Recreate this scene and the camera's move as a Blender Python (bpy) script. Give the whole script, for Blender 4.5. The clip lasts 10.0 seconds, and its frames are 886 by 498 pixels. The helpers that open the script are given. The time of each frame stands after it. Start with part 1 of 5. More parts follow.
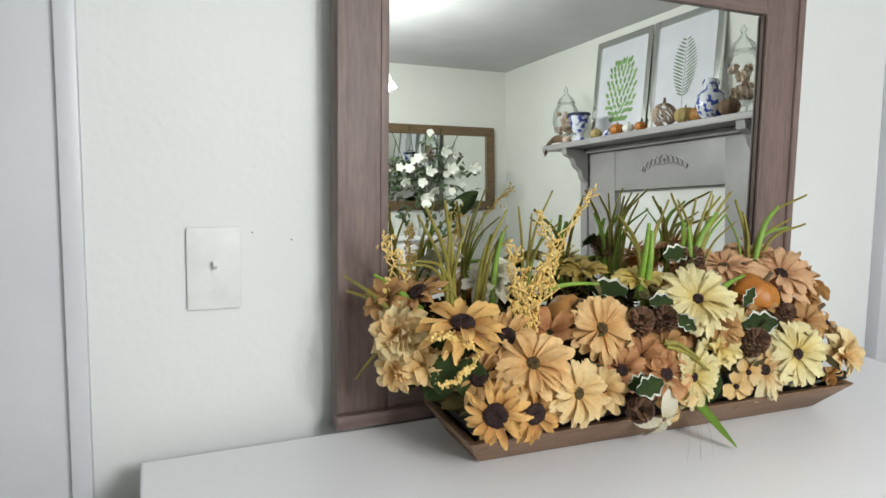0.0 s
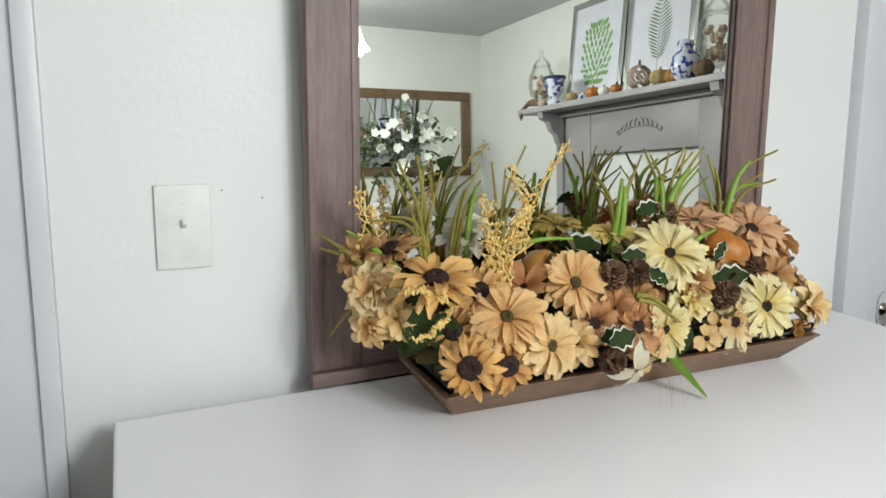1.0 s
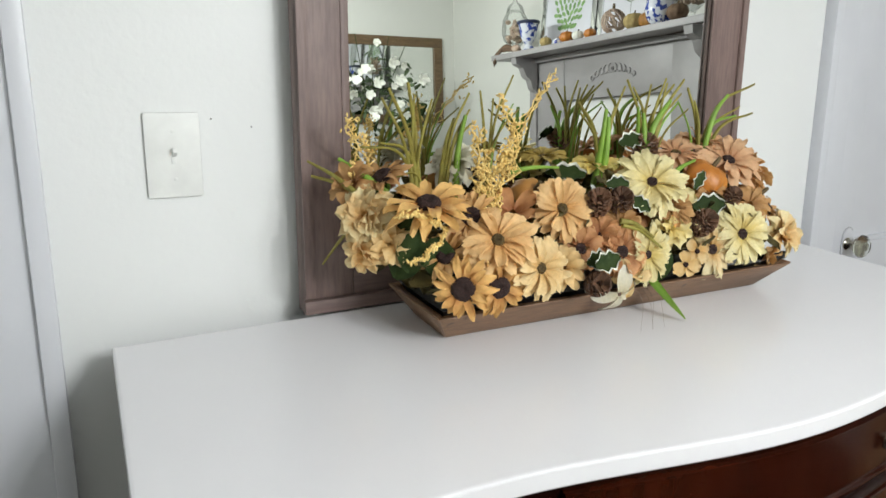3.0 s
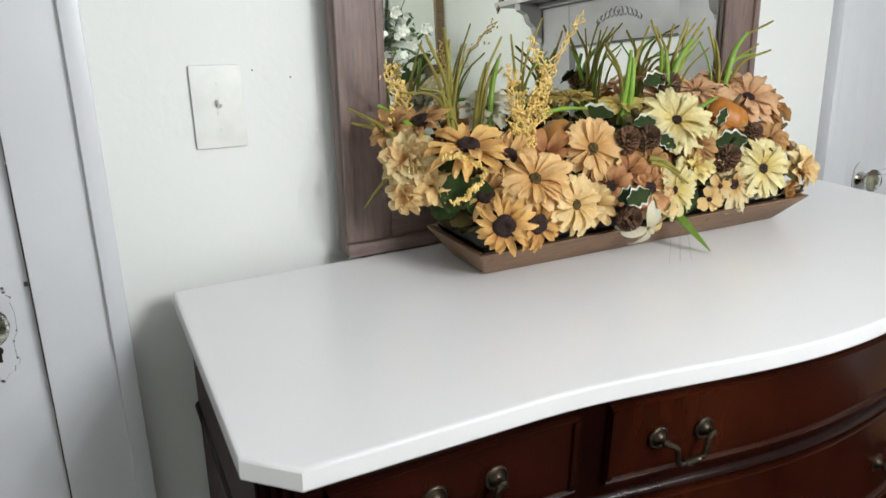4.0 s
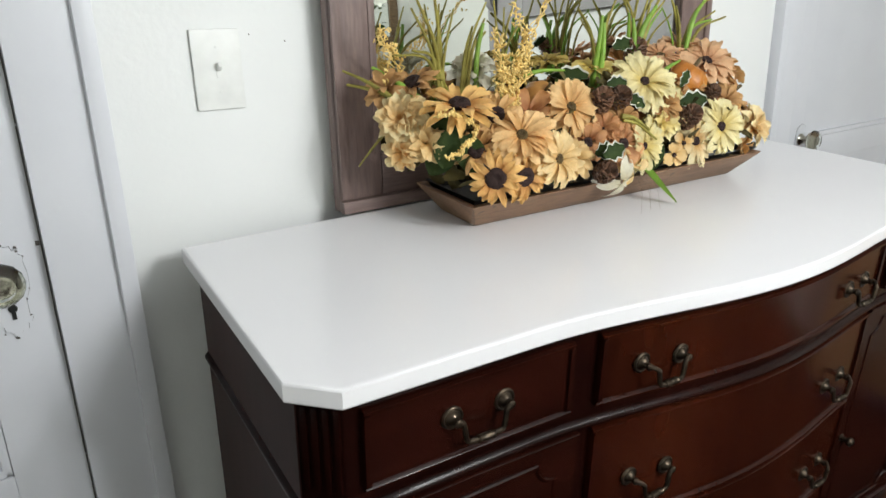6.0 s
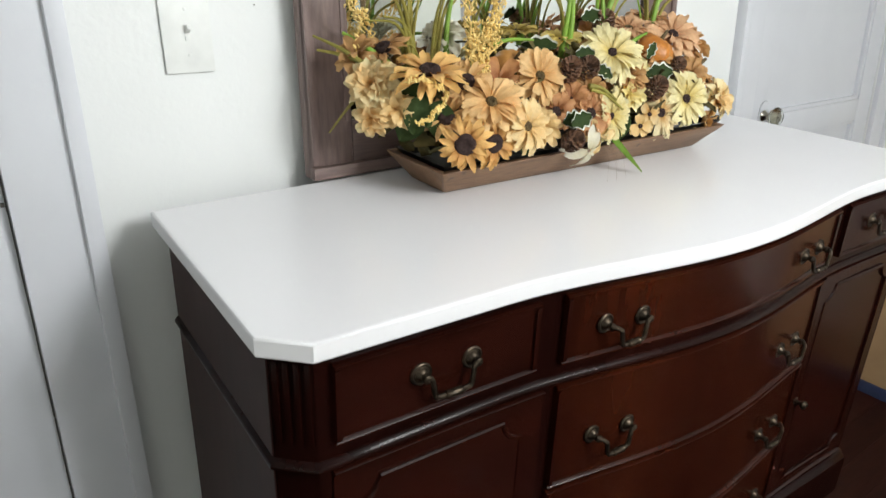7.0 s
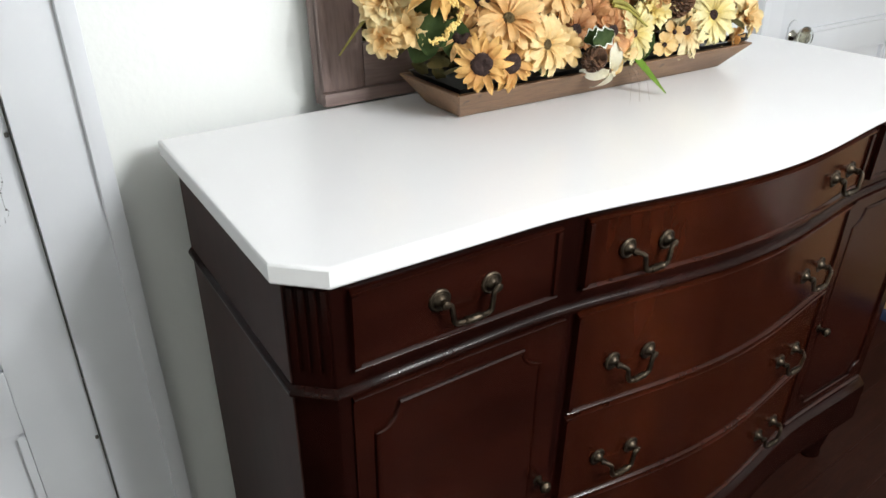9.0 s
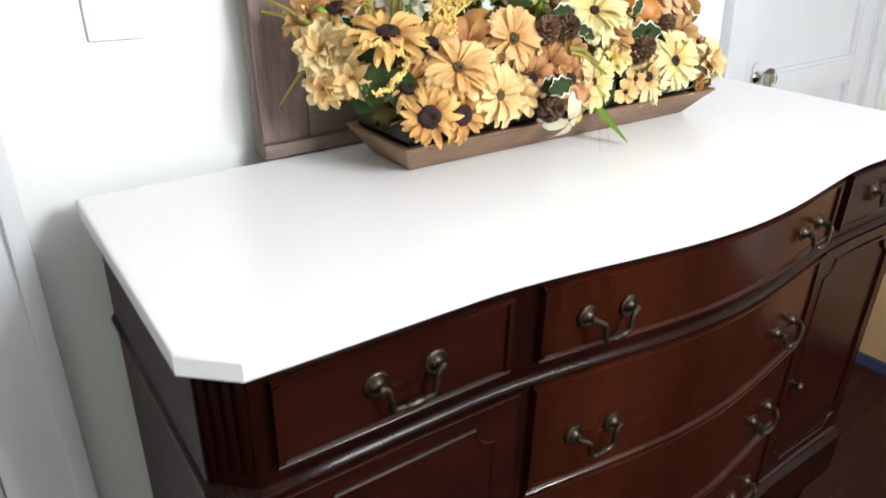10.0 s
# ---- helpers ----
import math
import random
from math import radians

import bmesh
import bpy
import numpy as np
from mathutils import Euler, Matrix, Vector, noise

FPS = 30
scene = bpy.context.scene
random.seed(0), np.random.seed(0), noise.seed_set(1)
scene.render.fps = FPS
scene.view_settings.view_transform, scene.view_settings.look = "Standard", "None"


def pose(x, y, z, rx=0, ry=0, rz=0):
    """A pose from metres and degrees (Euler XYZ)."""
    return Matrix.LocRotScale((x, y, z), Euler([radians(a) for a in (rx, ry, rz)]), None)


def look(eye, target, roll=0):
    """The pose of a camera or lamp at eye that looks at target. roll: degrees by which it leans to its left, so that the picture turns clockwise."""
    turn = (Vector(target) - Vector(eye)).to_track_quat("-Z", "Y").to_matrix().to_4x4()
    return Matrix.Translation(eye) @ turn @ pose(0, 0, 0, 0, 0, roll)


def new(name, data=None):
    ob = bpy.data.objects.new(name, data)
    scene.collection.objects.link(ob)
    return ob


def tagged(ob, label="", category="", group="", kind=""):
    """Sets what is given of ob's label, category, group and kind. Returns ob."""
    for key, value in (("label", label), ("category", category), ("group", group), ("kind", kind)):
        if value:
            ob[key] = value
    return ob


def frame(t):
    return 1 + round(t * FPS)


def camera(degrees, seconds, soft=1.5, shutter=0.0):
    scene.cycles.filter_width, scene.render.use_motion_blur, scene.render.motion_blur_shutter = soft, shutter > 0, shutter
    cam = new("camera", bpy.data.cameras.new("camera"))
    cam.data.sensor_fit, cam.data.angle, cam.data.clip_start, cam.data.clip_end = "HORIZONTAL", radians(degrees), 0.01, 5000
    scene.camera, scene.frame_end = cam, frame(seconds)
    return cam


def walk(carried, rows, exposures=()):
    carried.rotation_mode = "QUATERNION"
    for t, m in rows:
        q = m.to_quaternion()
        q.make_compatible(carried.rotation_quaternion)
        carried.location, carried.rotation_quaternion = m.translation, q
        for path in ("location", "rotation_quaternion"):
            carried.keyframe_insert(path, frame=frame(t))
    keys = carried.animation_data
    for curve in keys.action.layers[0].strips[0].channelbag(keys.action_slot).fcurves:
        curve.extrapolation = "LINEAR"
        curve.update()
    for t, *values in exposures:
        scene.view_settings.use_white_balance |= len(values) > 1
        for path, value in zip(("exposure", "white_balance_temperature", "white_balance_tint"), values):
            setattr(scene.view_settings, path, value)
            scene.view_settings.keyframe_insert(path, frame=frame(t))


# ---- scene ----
cam = camera(65.3, 10.0, shutter=0.3)
PATH = [
    (0, (-0.013, -0.942, 1.326), (0.836, 0.84, 1.006), 2.4),
    (0.5, (-0.009, -0.944, 1.319), (0.858, 0.821, 0.952), 2.1),
    (1, (-0.007, -0.944, 1.309), (0.896, 0.794, 0.902), 2.1),
    (1.5, (-0.011, -0.944, 1.311), (0.926, 0.763, 0.856), 2.6),
    (2, (-0.02, -0.947, 1.301), (0.933, 0.743, 0.815), 2.5),
    (2.5, (-0.021, -0.95, 1.294), (0.937, 0.727, 0.773), 2.4),
    (2.7, (-0.028, -0.952, 1.285), (0.944, 0.718, 0.767), 2.6),
    (4, (-0.112, -0.968, 1.272), (0.841, 0.661, 0.611), 0.6),
    (4.5, (-0.158, -0.989, 1.27), (0.834, 0.603, 0.576), 0.9),
    (5, (-0.179, -0.978, 1.271), (0.831, 0.601, 0.573), 1.7),
    (5.5, (-0.193, -0.984, 1.269), (0.838, 0.577, 0.562), 1.0),
    (7, (-0.215, -1.015, 1.248), (0.908, 0.448, 0.473), 2.0),
    (7.5, (-0.214, -1.013, 1.243), (0.897, 0.434, 0.424), 1.9),
    (8, (-0.214, -1.013, 1.235), (0.864, 0.436, 0.377), 1.0),
    (8.5, (-0.216, -1.009, 1.229), (0.841, 0.429, 0.327), 0.8),
    (9, (-0.208, -0.999, 1.224), (0.84, 0.422, 0.286), 0.8),
    (9.5, (-0.184, -0.987, 1.225), (0.881, 0.417, 0.278), 0.9),
    (10, (-0.131, -0.955, 1.233), (0.995, 0.455, 0.37), 1.4),
]
EXPOSURES = [(0, -0.3), (2.5, -0.22), (5.0, -0.12), (7.5, 0.05), (8.5, 0.18), (9.3, 0.32), (10, 0.45)]
walk(cam, [(t, look(eye, target, roll)) for t, eye, target, roll in PATH], EXPOSURES)

# ---- world and lamps ----
world = bpy.data.worlds.new("world")
scene.world = world
world.use_nodes = True
world.node_tree.nodes["Background"].inputs[0].default_value = (0.8, 0.88, 1.0, 1)
world.node_tree.nodes["Background"].inputs[1].default_value = 0.05

SHADES = [(1.088, -2.10, 1.83), (0.70, -1.62, 1.83), (0.52, -2.0, 1.83), (0.82, -2.36, 1.83)]
BULB_WATTS = 26.0


def lamp(name, kind, energy, colour, m, **settings):
    d = bpy.data.lights.new(name, kind)
    d.energy, d.color = energy, colour
    if "radius" in settings:
        d.shadow_soft_size = settings["radius"]
    if "size" in settings:
        d.shape, d.size, d.size_y = "RECTANGLE", settings["size"][0], settings["size"][1]
    ob = new(name, d)
    ob.matrix_world = m
    return ob


for sx, sy, sz in SHADES:
    lamp("bulb_light", "POINT", BULB_WATTS, (0.965, 0.998, 1.0), pose(sx, sy, sz - 0.02), radius=0.045)


# ---- materials ----
def mat(name, colour, rough=0.5, metal=0.0, second=None, scale=20.0, stretch=(1, 1, 1), bump=0.0, bump_scale=200.0,
        grain=0.0, spread=0.5, island=0.0, coat=0.0, rough_var=0.0, spots=None, transmission=0.0, sheen=0.0, thin=0.0, gloss=0.5):
    """A procedural surface: a base colour broken by noise at two scales, grain along one axis, bump and gloss."""
    m = bpy.data.materials.new(name)
    m.use_nodes = True
    nt = m.node_tree
    b = nt.nodes["Principled BSDF"]
    b.inputs["Roughness"].default_value = rough
    b.inputs["Metallic"].default_value = metal
    b.inputs["Coat Weight"].default_value = coat
    b.inputs["Coat Roughness"].default_value = 0.12
    b.inputs["Transmission Weight"].default_value = transmission
    b.inputs["Sheen Weight"].default_value = sheen
    b.inputs["Specular IOR Level"].default_value = gloss
    co = nt.nodes.new("ShaderNodeTexCoord")
    mp = nt.nodes.new("ShaderNodeMapping")
    mp.inputs["Scale"].default_value = stretch
    nt.links.new(co.outputs["Object"], mp.inputs["Vector"])
    second = second or tuple(c * 0.86 for c in colour)
    n1 = nt.nodes.new("ShaderNodeTexNoise")
    n1.inputs["Scale"].default_value = scale
    n1.inputs["Detail"].default_value = 5
    nt.links.new(mp.outputs[0], n1.inputs["Vector"])
    ramp = nt.nodes.new("ShaderNodeValToRGB")
    ramp.color_ramp.elements[0].position = 0.5 - spread / 2
    ramp.color_ramp.elements[1].position = 0.5 + spread / 2
    ramp.color_ramp.elements[0].color = (*second, 1)
    ramp.color_ramp.elements[1].color = (*colour, 1)
    nt.links.new(n1.outputs[0], ramp.inputs[0])
    out = ramp.outputs[0]
    if grain:
        n2 = nt.nodes.new("ShaderNodeTexNoise")
        n2.inputs["Scale"].default_value = scale * 6
        n2.inputs["Detail"].default_value = 3
        nt.links.new(mp.outputs[0], n2.inputs["Vector"])
        mul = nt.nodes.new("ShaderNodeMixRGB")
        mul.blend_type = "MULTIPLY"
        mul.inputs[0].default_value = grain
        r2 = nt.nodes.new("ShaderNodeValToRGB")
        r2.color_ramp.elements[0].position, r2.color_ramp.elements[1].position = 0.36, 0.6
        r2.color_ramp.elements[0].color = (0.35, 0.35, 0.35, 1)
        nt.links.new(n2.outputs[0], r2.inputs[0])
        nt.links.new(out, mul.inputs[1])
        nt.links.new(r2.outputs[0], mul.inputs[2])
        out = mul.outputs[0]
    if spots:
        n3 = nt.nodes.new("ShaderNodeTexNoise")
        n3.inputs["Scale"].default_value = spots[1]
        n3.inputs["Detail"].default_value = 4
        nt.links.new(co.outputs["Object"], n3.inputs["Vector"])
        r3 = nt.nodes.new("ShaderNodeValToRGB")
        r3.color_ramp.elements[0].position, r3.color_ramp.elements[1].position = spots[2], spots[2] + 0.03
        nt.links.new(n3.outputs[0], r3.inputs[0])
        mix = nt.nodes.new("ShaderNodeMixRGB")
        mix.inputs[2].default_value = (*spots[0], 1)
        nt.links.new(r3.outputs[0], mix.inputs[0])
        nt.links.new(out, mix.inputs[1])
        out = mix.outputs[0]
    if island:
        geo = nt.nodes.new("ShaderNodeNewGeometry")
        info = nt.nodes.new("ShaderNodeObjectInfo")
        add = nt.nodes.new("ShaderNodeMath")
        nt.links.new(geo.outputs["Random Per Island"], add.inputs[0])
        nt.links.new(info.outputs["Random"], add.inputs[1])
        rng = nt.nodes.new("ShaderNodeMapRange")
        rng.inputs["From Max"].default_value = 2
        rng.inputs["To Min"].default_value, rng.inputs["To Max"].default_value = 1 - island, 1 + island
        nt.links.new(add.outputs[0], rng.inputs[0])
        hsv = nt.nodes.new("ShaderNodeHueSaturation")
        nt.links.new(rng.outputs[0], hsv.inputs["Value"])
        nt.links.new(out, hsv.inputs["Color"])
        out = hsv.outputs[0]
    nt.links.new(out, b.inputs["Base Color"])
    if thin:
        tr = nt.nodes.new("ShaderNodeBsdfTranslucent")
        mx = nt.nodes.new("ShaderNodeMixShader")
        mx.inputs[0].default_value = thin
        nt.links.new(out, tr.inputs["Color"])
        nt.links.new(b.outputs[0], mx.inputs[1])
        nt.links.new(tr.outputs[0], mx.inputs[2])
        nt.links.new(mx.outputs[0], nt.nodes["Material Output"].inputs["Surface"])
    if rough_var:
        rr = nt.nodes.new("ShaderNodeMapRange")
        rr.inputs["To Min"].default_value, rr.inputs["To Max"].default_value = rough - rough_var, rough + rough_var
        nt.links.new(n1.outputs[0], rr.inputs[0])
        nt.links.new(rr.outputs[0], b.inputs["Roughness"])
    if bump:
        nb = nt.nodes.new("ShaderNodeTexNoise")
        nb.inputs["Scale"].default_value = bump_scale
        nb.inputs["Detail"].default_value = 4
        nt.links.new(mp.outputs[0], nb.inputs["Vector"])
        bp = nt.nodes.new("ShaderNodeBump")
        bp.inputs["Strength"].default_value = bump
        bp.inputs["Distance"].default_value = 0.002
        nt.links.new(nb.outputs[0], bp.inputs["Height"])
        nt.links.new(bp.outputs[0], b.inputs["Normal"])
    return m


def glass(name, colour=(1, 1, 1), rough=0.02):
    m = bpy.data.materials.new(name)
    m.use_nodes = True
    b = m.node_tree.nodes["Principled BSDF"]
    b.inputs["Base Color"].default_value = (*colour, 1)
    b.inputs["Roughness"].default_value = rough
    b.inputs["Transmission Weight"].default_value = 1.0
    b.inputs["IOR"].default_value = 1.48
    return m


def thin_glass(name, colour=(0.97, 0.98, 0.975), shine=0.6):
    """Blown glass too thin to bend the view: clear, with a shine that grows at a glancing angle."""
    m = bpy.data.materials.new(name)
    m.use_nodes = True
    nt = m.node_tree
    nt.nodes.remove(nt.nodes["Principled BSDF"])
    clear = nt.nodes.new("ShaderNodeBsdfTransparent")
    clear.inputs[0].default_value = (*colour, 1)
    gl = nt.nodes.new("ShaderNodeBsdfGlossy")
    gl.inputs["Roughness"].default_value = 0.04
    fr = nt.nodes.new("ShaderNodeFresnel")
    fr.inputs["IOR"].default_value = 1.45
    k = nt.nodes.new("ShaderNodeMath")
    k.operation = "MULTIPLY"
    k.inputs[1].default_value = shine
    nt.links.new(fr.outputs[0], k.inputs[0])
    mx = nt.nodes.new("ShaderNodeMixShader")
    nt.links.new(k.outputs[0], mx.inputs[0])
    nt.links.new(clear.outputs[0], mx.inputs[1])
    nt.links.new(gl.outputs[0], mx.inputs[2])
    nt.links.new(mx.outputs[0], nt.nodes["Material Output"].inputs["Surface"])
    return m


M_WALL = mat("wall_paint", (0.77, 0.78, 0.77), 0.5, second=(0.735, 0.75, 0.74), scale=3.0, bump=0.25, bump_scale=90, rough_var=0.06)
M_ROOM = mat("room_paint", (0.75, 0.76, 0.71), 0.6, second=(0.71, 0.72, 0.67), scale=3.0, bump=0.2, bump_scale=60)
# white ceiling darkened in colour to dim the bright patch near the lamps
M_CEIL = mat("dimmed_ceiling", (0.56, 0.56, 0.56), 0.8, scale=4.0, bump=0.2, bump_scale=60)
M_TRIM = mat("trim_gloss_paint", (0.655, 0.665, 0.70), 0.34, second=(0.605, 0.615, 0.655), scale=6.0, bump=0.18, bump_scale=55, rough_var=0.08)
M_FLOOR = mat("floor_boards", (0.022, 0.0064, 0.0038), 0.5, gloss=0.08, second=(0.013, 0.0040, 0.0026), scale=6, stretch=(1, 9, 9), bump=0.1, grain=0.4, island=0.25)
M_TOP = mat("white_lacquer", (0.81, 0.805, 0.82), 0.22, second=(0.79, 0.785, 0.80), scale=9.0, bump=0.03, bump_scale=220, rough_var=0.02, coat=0.0, spread=0.9)
# one wood in lit and shaded tones: the bow lightest, flat fronts darker
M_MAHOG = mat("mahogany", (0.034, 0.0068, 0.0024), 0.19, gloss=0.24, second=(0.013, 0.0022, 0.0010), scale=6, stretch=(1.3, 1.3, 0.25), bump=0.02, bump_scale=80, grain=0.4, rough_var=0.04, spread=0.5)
# paler copy for the sides, with the white door's reflection in its colour
M_SIDE = mat("mahogany_side_lit", (0.040, 0.0175, 0.0150), 0.42, gloss=0.10, second=(0.024, 0.0100, 0.0088), scale=5, stretch=(1.3, 1.3, 0.25), bump=0.02, bump_scale=80, grain=0.4, rough_var=0.04)
# darker copy that paints shade into carcass, mouldings, plinth and legs
M_MAHOGD = mat("shaded_mahogany", (0.014, 0.0030, 0.0019), 0.23, gloss=0.13, second=(0.005, 0.0011, 0.0008), scale=6, stretch=(1.3, 1.3, 0.25), bump=0.02, bump_scale=80, grain=0.4, rough_var=0.04, spread=0.5)
M_MAHOGX = mat("mahogany_cross", (0.023, 0.0046, 0.0024), 0.20, gloss=0.28, second=(0.009, 0.0017, 0.0010), scale=7, stretch=(0.25, 1.5, 1.5), bump=0.02, bump_scale=80, grain=0.4, rough_var=0.04, spread=0.6)
M_BRASS = mat("aged_brass", (0.085, 0.062, 0.042), 0.36, 0.85, second=(0.022, 0.017, 0.012), scale=90, rough_var=0.1, bump=0.1)
M_FRAME = mat("grey_brown_wood", (0.245, 0.170, 0.150), 0.5, second=(0.145, 0.096, 0.085), scale=10, stretch=(3.5, 3.5, 0.35), grain=0.35, bump=0.12, bump_scale=120, spread=0.7)
M_FRAMEX = mat("grey_brown_wood_rail", (0.235, 0.162, 0.145), 0.5, second=(0.14, 0.092, 0.081), scale=10, stretch=(0.35, 3.5, 3.5), grain=0.35, bump=0.12, bump_scale=120, spread=0.7)
M_TROUGH = mat("trough_wood", (0.30, 0.172, 0.092), 0.5, second=(0.17, 0.092, 0.050), scale=9, stretch=(0.6, 6, 6), grain=0.4, bump=0.15, bump_scale=120, spread=0.6, spots=((0.06, 0.035, 0.025), 14, 0.70))
M_LINER = mat("black_liner", (0.012, 0.012, 0.013), 0.3, bump=0.4, bump_scale=40)
M_PLATE = mat("switch_plastic", (0.79, 0.80, 0.775), 0.4, scale=30)
M_CHROME = mat("tarnished_nickel", (0.66, 0.63, 0.55), 0.2, 1.0, second=(0.30, 0.27, 0.21), scale=120, rough_var=0.1)
M_KNOB = glass("knob_glass", (0.93, 0.96, 0.93), 0.03)
M_DARK = mat("dark_hole", (0.01, 0.01, 0.01), 0.8)
M_HOLE = mat("plaster_hole", (0.20, 0.19, 0.18), 0.9, scale=300)
M_CHIP = mat("edge_shade_chips", (0.10, 0.09, 0.08), 0.7, scale=200)
M_BULB = bpy.data.materials.new("lit_shade")
M_BULB.use_nodes = True
M_BULB.node_tree.nodes["Principled BSDF"].inputs["Emission Color"].default_value = (1.0, 0.95, 0.88, 1)
M_BULB.node_tree.nodes["Principled BSDF"].inputs["Emission Strength"].default_value = 3.0
M_MIRROR = bpy.data.materials.new("mirror_silver")
M_MIRROR.use_nodes = True
_b = M_MIRROR.node_tree.nodes["Principled BSDF"]
_b.inputs["Base Color"].default_value = (0.74, 0.76, 0.73, 1)
_b.inputs["Metallic"].default_value, _b.inputs["Roughness"].default_value = 1.0, 0.006


# ---- shaping helpers ----
def thing(name, base, label, category, group="", kind=""):
    e = new(name)
    e.location = base
    e.empty_display_size = 0.05
    return tagged(e, label, category, group, kind)


def finish(bm, smooth=35):
    bmesh.ops.recalc_face_normals(bm, faces=bm.faces)
    me = bpy.data.meshes.new("m")
    bm.to_mesh(me)
    bm.free()
    if smooth:
        me.shade_smooth()
        me.set_sharp_from_angle(angle=radians(smooth))
    return me


def origin_of(ob):
    v = Vector((0, 0, 0))
    while ob:
        v += ob.location
        ob = ob.parent
    return v


def part(name, bm, material, parent=None, label="", smooth=35, mesh=None, at=None, kind=""):
    """Links a bmesh, drawn in world metres, as one mesh object; under a parent it moves with it."""
    me = mesh or finish(bm, smooth)
    if not me.materials:
        me.materials.append(material)
    me.name = name
    ob = new(name, me)
    if parent:
        ob.parent = parent
        if at is None:
            me.transform(Matrix.Translation(-origin_of(parent)))
        else:
            ob.matrix_basis = at
    return tagged(ob, label, kind=kind)


def structure(name, bm, material, label, smooth=30):
    return tagged(part(name, bm, material, None, "", smooth), label, name.split("_")[0], "", "structure")


def box(bm, x0, x1, y0, y1, z0, z1, bevel=0.0, m=None):
    r = bmesh.ops.create_cube(bm, size=1.0)
    vs = r["verts"]
    t = Matrix.Translation(((x0 + x1) / 2, (y0 + y1) / 2, (z0 + z1) / 2)) @ Matrix.Diagonal((abs(x1 - x0), abs(y1 - y0), abs(z1 - z0), 1))
    bmesh.ops.transform(bm, matrix=(m @ t) if m else t, verts=vs)
    if bevel:
        es = list({e for v in vs for e in v.link_edges})
        bmesh.ops.bevel(bm, geom=es, offset=bevel, segments=2, profile=0.7, affect="EDGES")
    return vs


def boxes(*specs, bevel=0.0):
    bm = bmesh.new()
    for s in specs:
        box(bm, *s, bevel=bevel)
    return bm


def lathe(bm, profile, m=None, n=20):
    """Turns (radius, height) pairs round z."""
    rings = []
    for r, z in profile:
        rings.append([bm.verts.new((r * math.cos(2 * math.pi * i / n), r * math.sin(2 * math.pi * i / n), z)) for i in range(n)])
    for a, b in zip(rings, rings[1:]):
        for i in range(n):
            bm.faces.new((a[i], a[(i + 1) % n], b[(i + 1) % n], b[i]))
    bm.faces.new(rings[0][::-1])
    bm.faces.new(rings[-1])
    if m:
        bmesh.ops.transform(bm, matrix=m, verts=[v for r in rings for v in r])
    return bm


def tube(bm, pts, radius, n=6, taper=None):
    """A round bar along points; radius may end in taper."""
    pts = [Vector(p) for p in pts]
    rings = []
    for i, p in enumerate(pts):
        d = (pts[min(i + 1, len(pts) - 1)] - pts[max(i - 1, 0)]).normalized()
        u = d.cross(Vector((0.31, 0.92, 0.24))).normalized()
        w = d.cross(u)
        r = radius if taper is None else radius + (taper - radius) * i / (len(pts) - 1)
        rings.append([bm.verts.new(p + r * (math.cos(2 * math.pi * k / n) * u + math.sin(2 * math.pi * k / n) * w)) for k in range(n)])
    for a, b in zip(rings, rings[1:]):
        for k in range(n):
            bm.faces.new((a[k], a[(k + 1) % n], b[(k + 1) % n], b[k]))
    bm.faces.new(rings[0][::-1])
    bm.faces.new(rings[-1])
    return bm


def curve_pts(ctrl, n=8):
    """Smooth points through control points (Catmull-Rom)."""
    c = [Vector(p) for p in ctrl]
    c = [2 * c[0] - c[1]] + c + [2 * c[-1] - c[-2]]
    out = []
    for i in range(1, len(c) - 2):
        for k in range(n):
            t = k / n
            a, b, d, e = c[i - 1], c[i], c[i + 1], c[i + 2]
            out.append(0.5 * (2 * b + (d - a) * t + (2 * a - 5 * b + 4 * d - e) * t * t + (3 * b - a - 3 * d + e) * t ** 3))
    return out + [c[-2]]


def sweep(bm, plan, profile, closed=False, cap=True):
    """Carries a profile of (outward, z) along plan points (x, y); outward is to the right of the way."""
    n = len(plan)
    pv = [Vector(p) for p in plan]
    rings = []
    for i in range(n):
        a = pv[i] - pv[i - 1] if (i or closed) else pv[1] - pv[0]
        b = pv[(i + 1) % n] - pv[i] if (i < n - 1 or closed) else pv[-1] - pv[-2]
        a, b = a.normalized(), b.normalized()
        na, nb = Vector((a.y, -a.x)), Vector((b.y, -b.x))
        nn = (na + nb).normalized()
        nn /= max(0.5, nn.dot(na))
        rings.append([bm.verts.new((pv[i].x + o * nn.x, pv[i].y + o * nn.y, z)) for o, z in profile])
    k = len(profile)
    for i in range(n if closed else n - 1):
        a, b = rings[i], rings[(i + 1) % n]
        for j in range(k - 1):
            bm.faces.new((a[j], b[j], b[j + 1], a[j + 1]))
    if closed and cap:
        bm.faces.new([r[0] for r in rings][::-1])
        bm.faces.new([r[-1] for r in rings])
    if not closed and cap:
        for i in range(n - 1):
            bm.faces.new((rings[i][k - 1], rings[i + 1][k - 1], rings[i + 1][0], rings[i][0]))
        bm.faces.new(rings[0])
        bm.faces.new(rings[-1][::-1])
    return bm


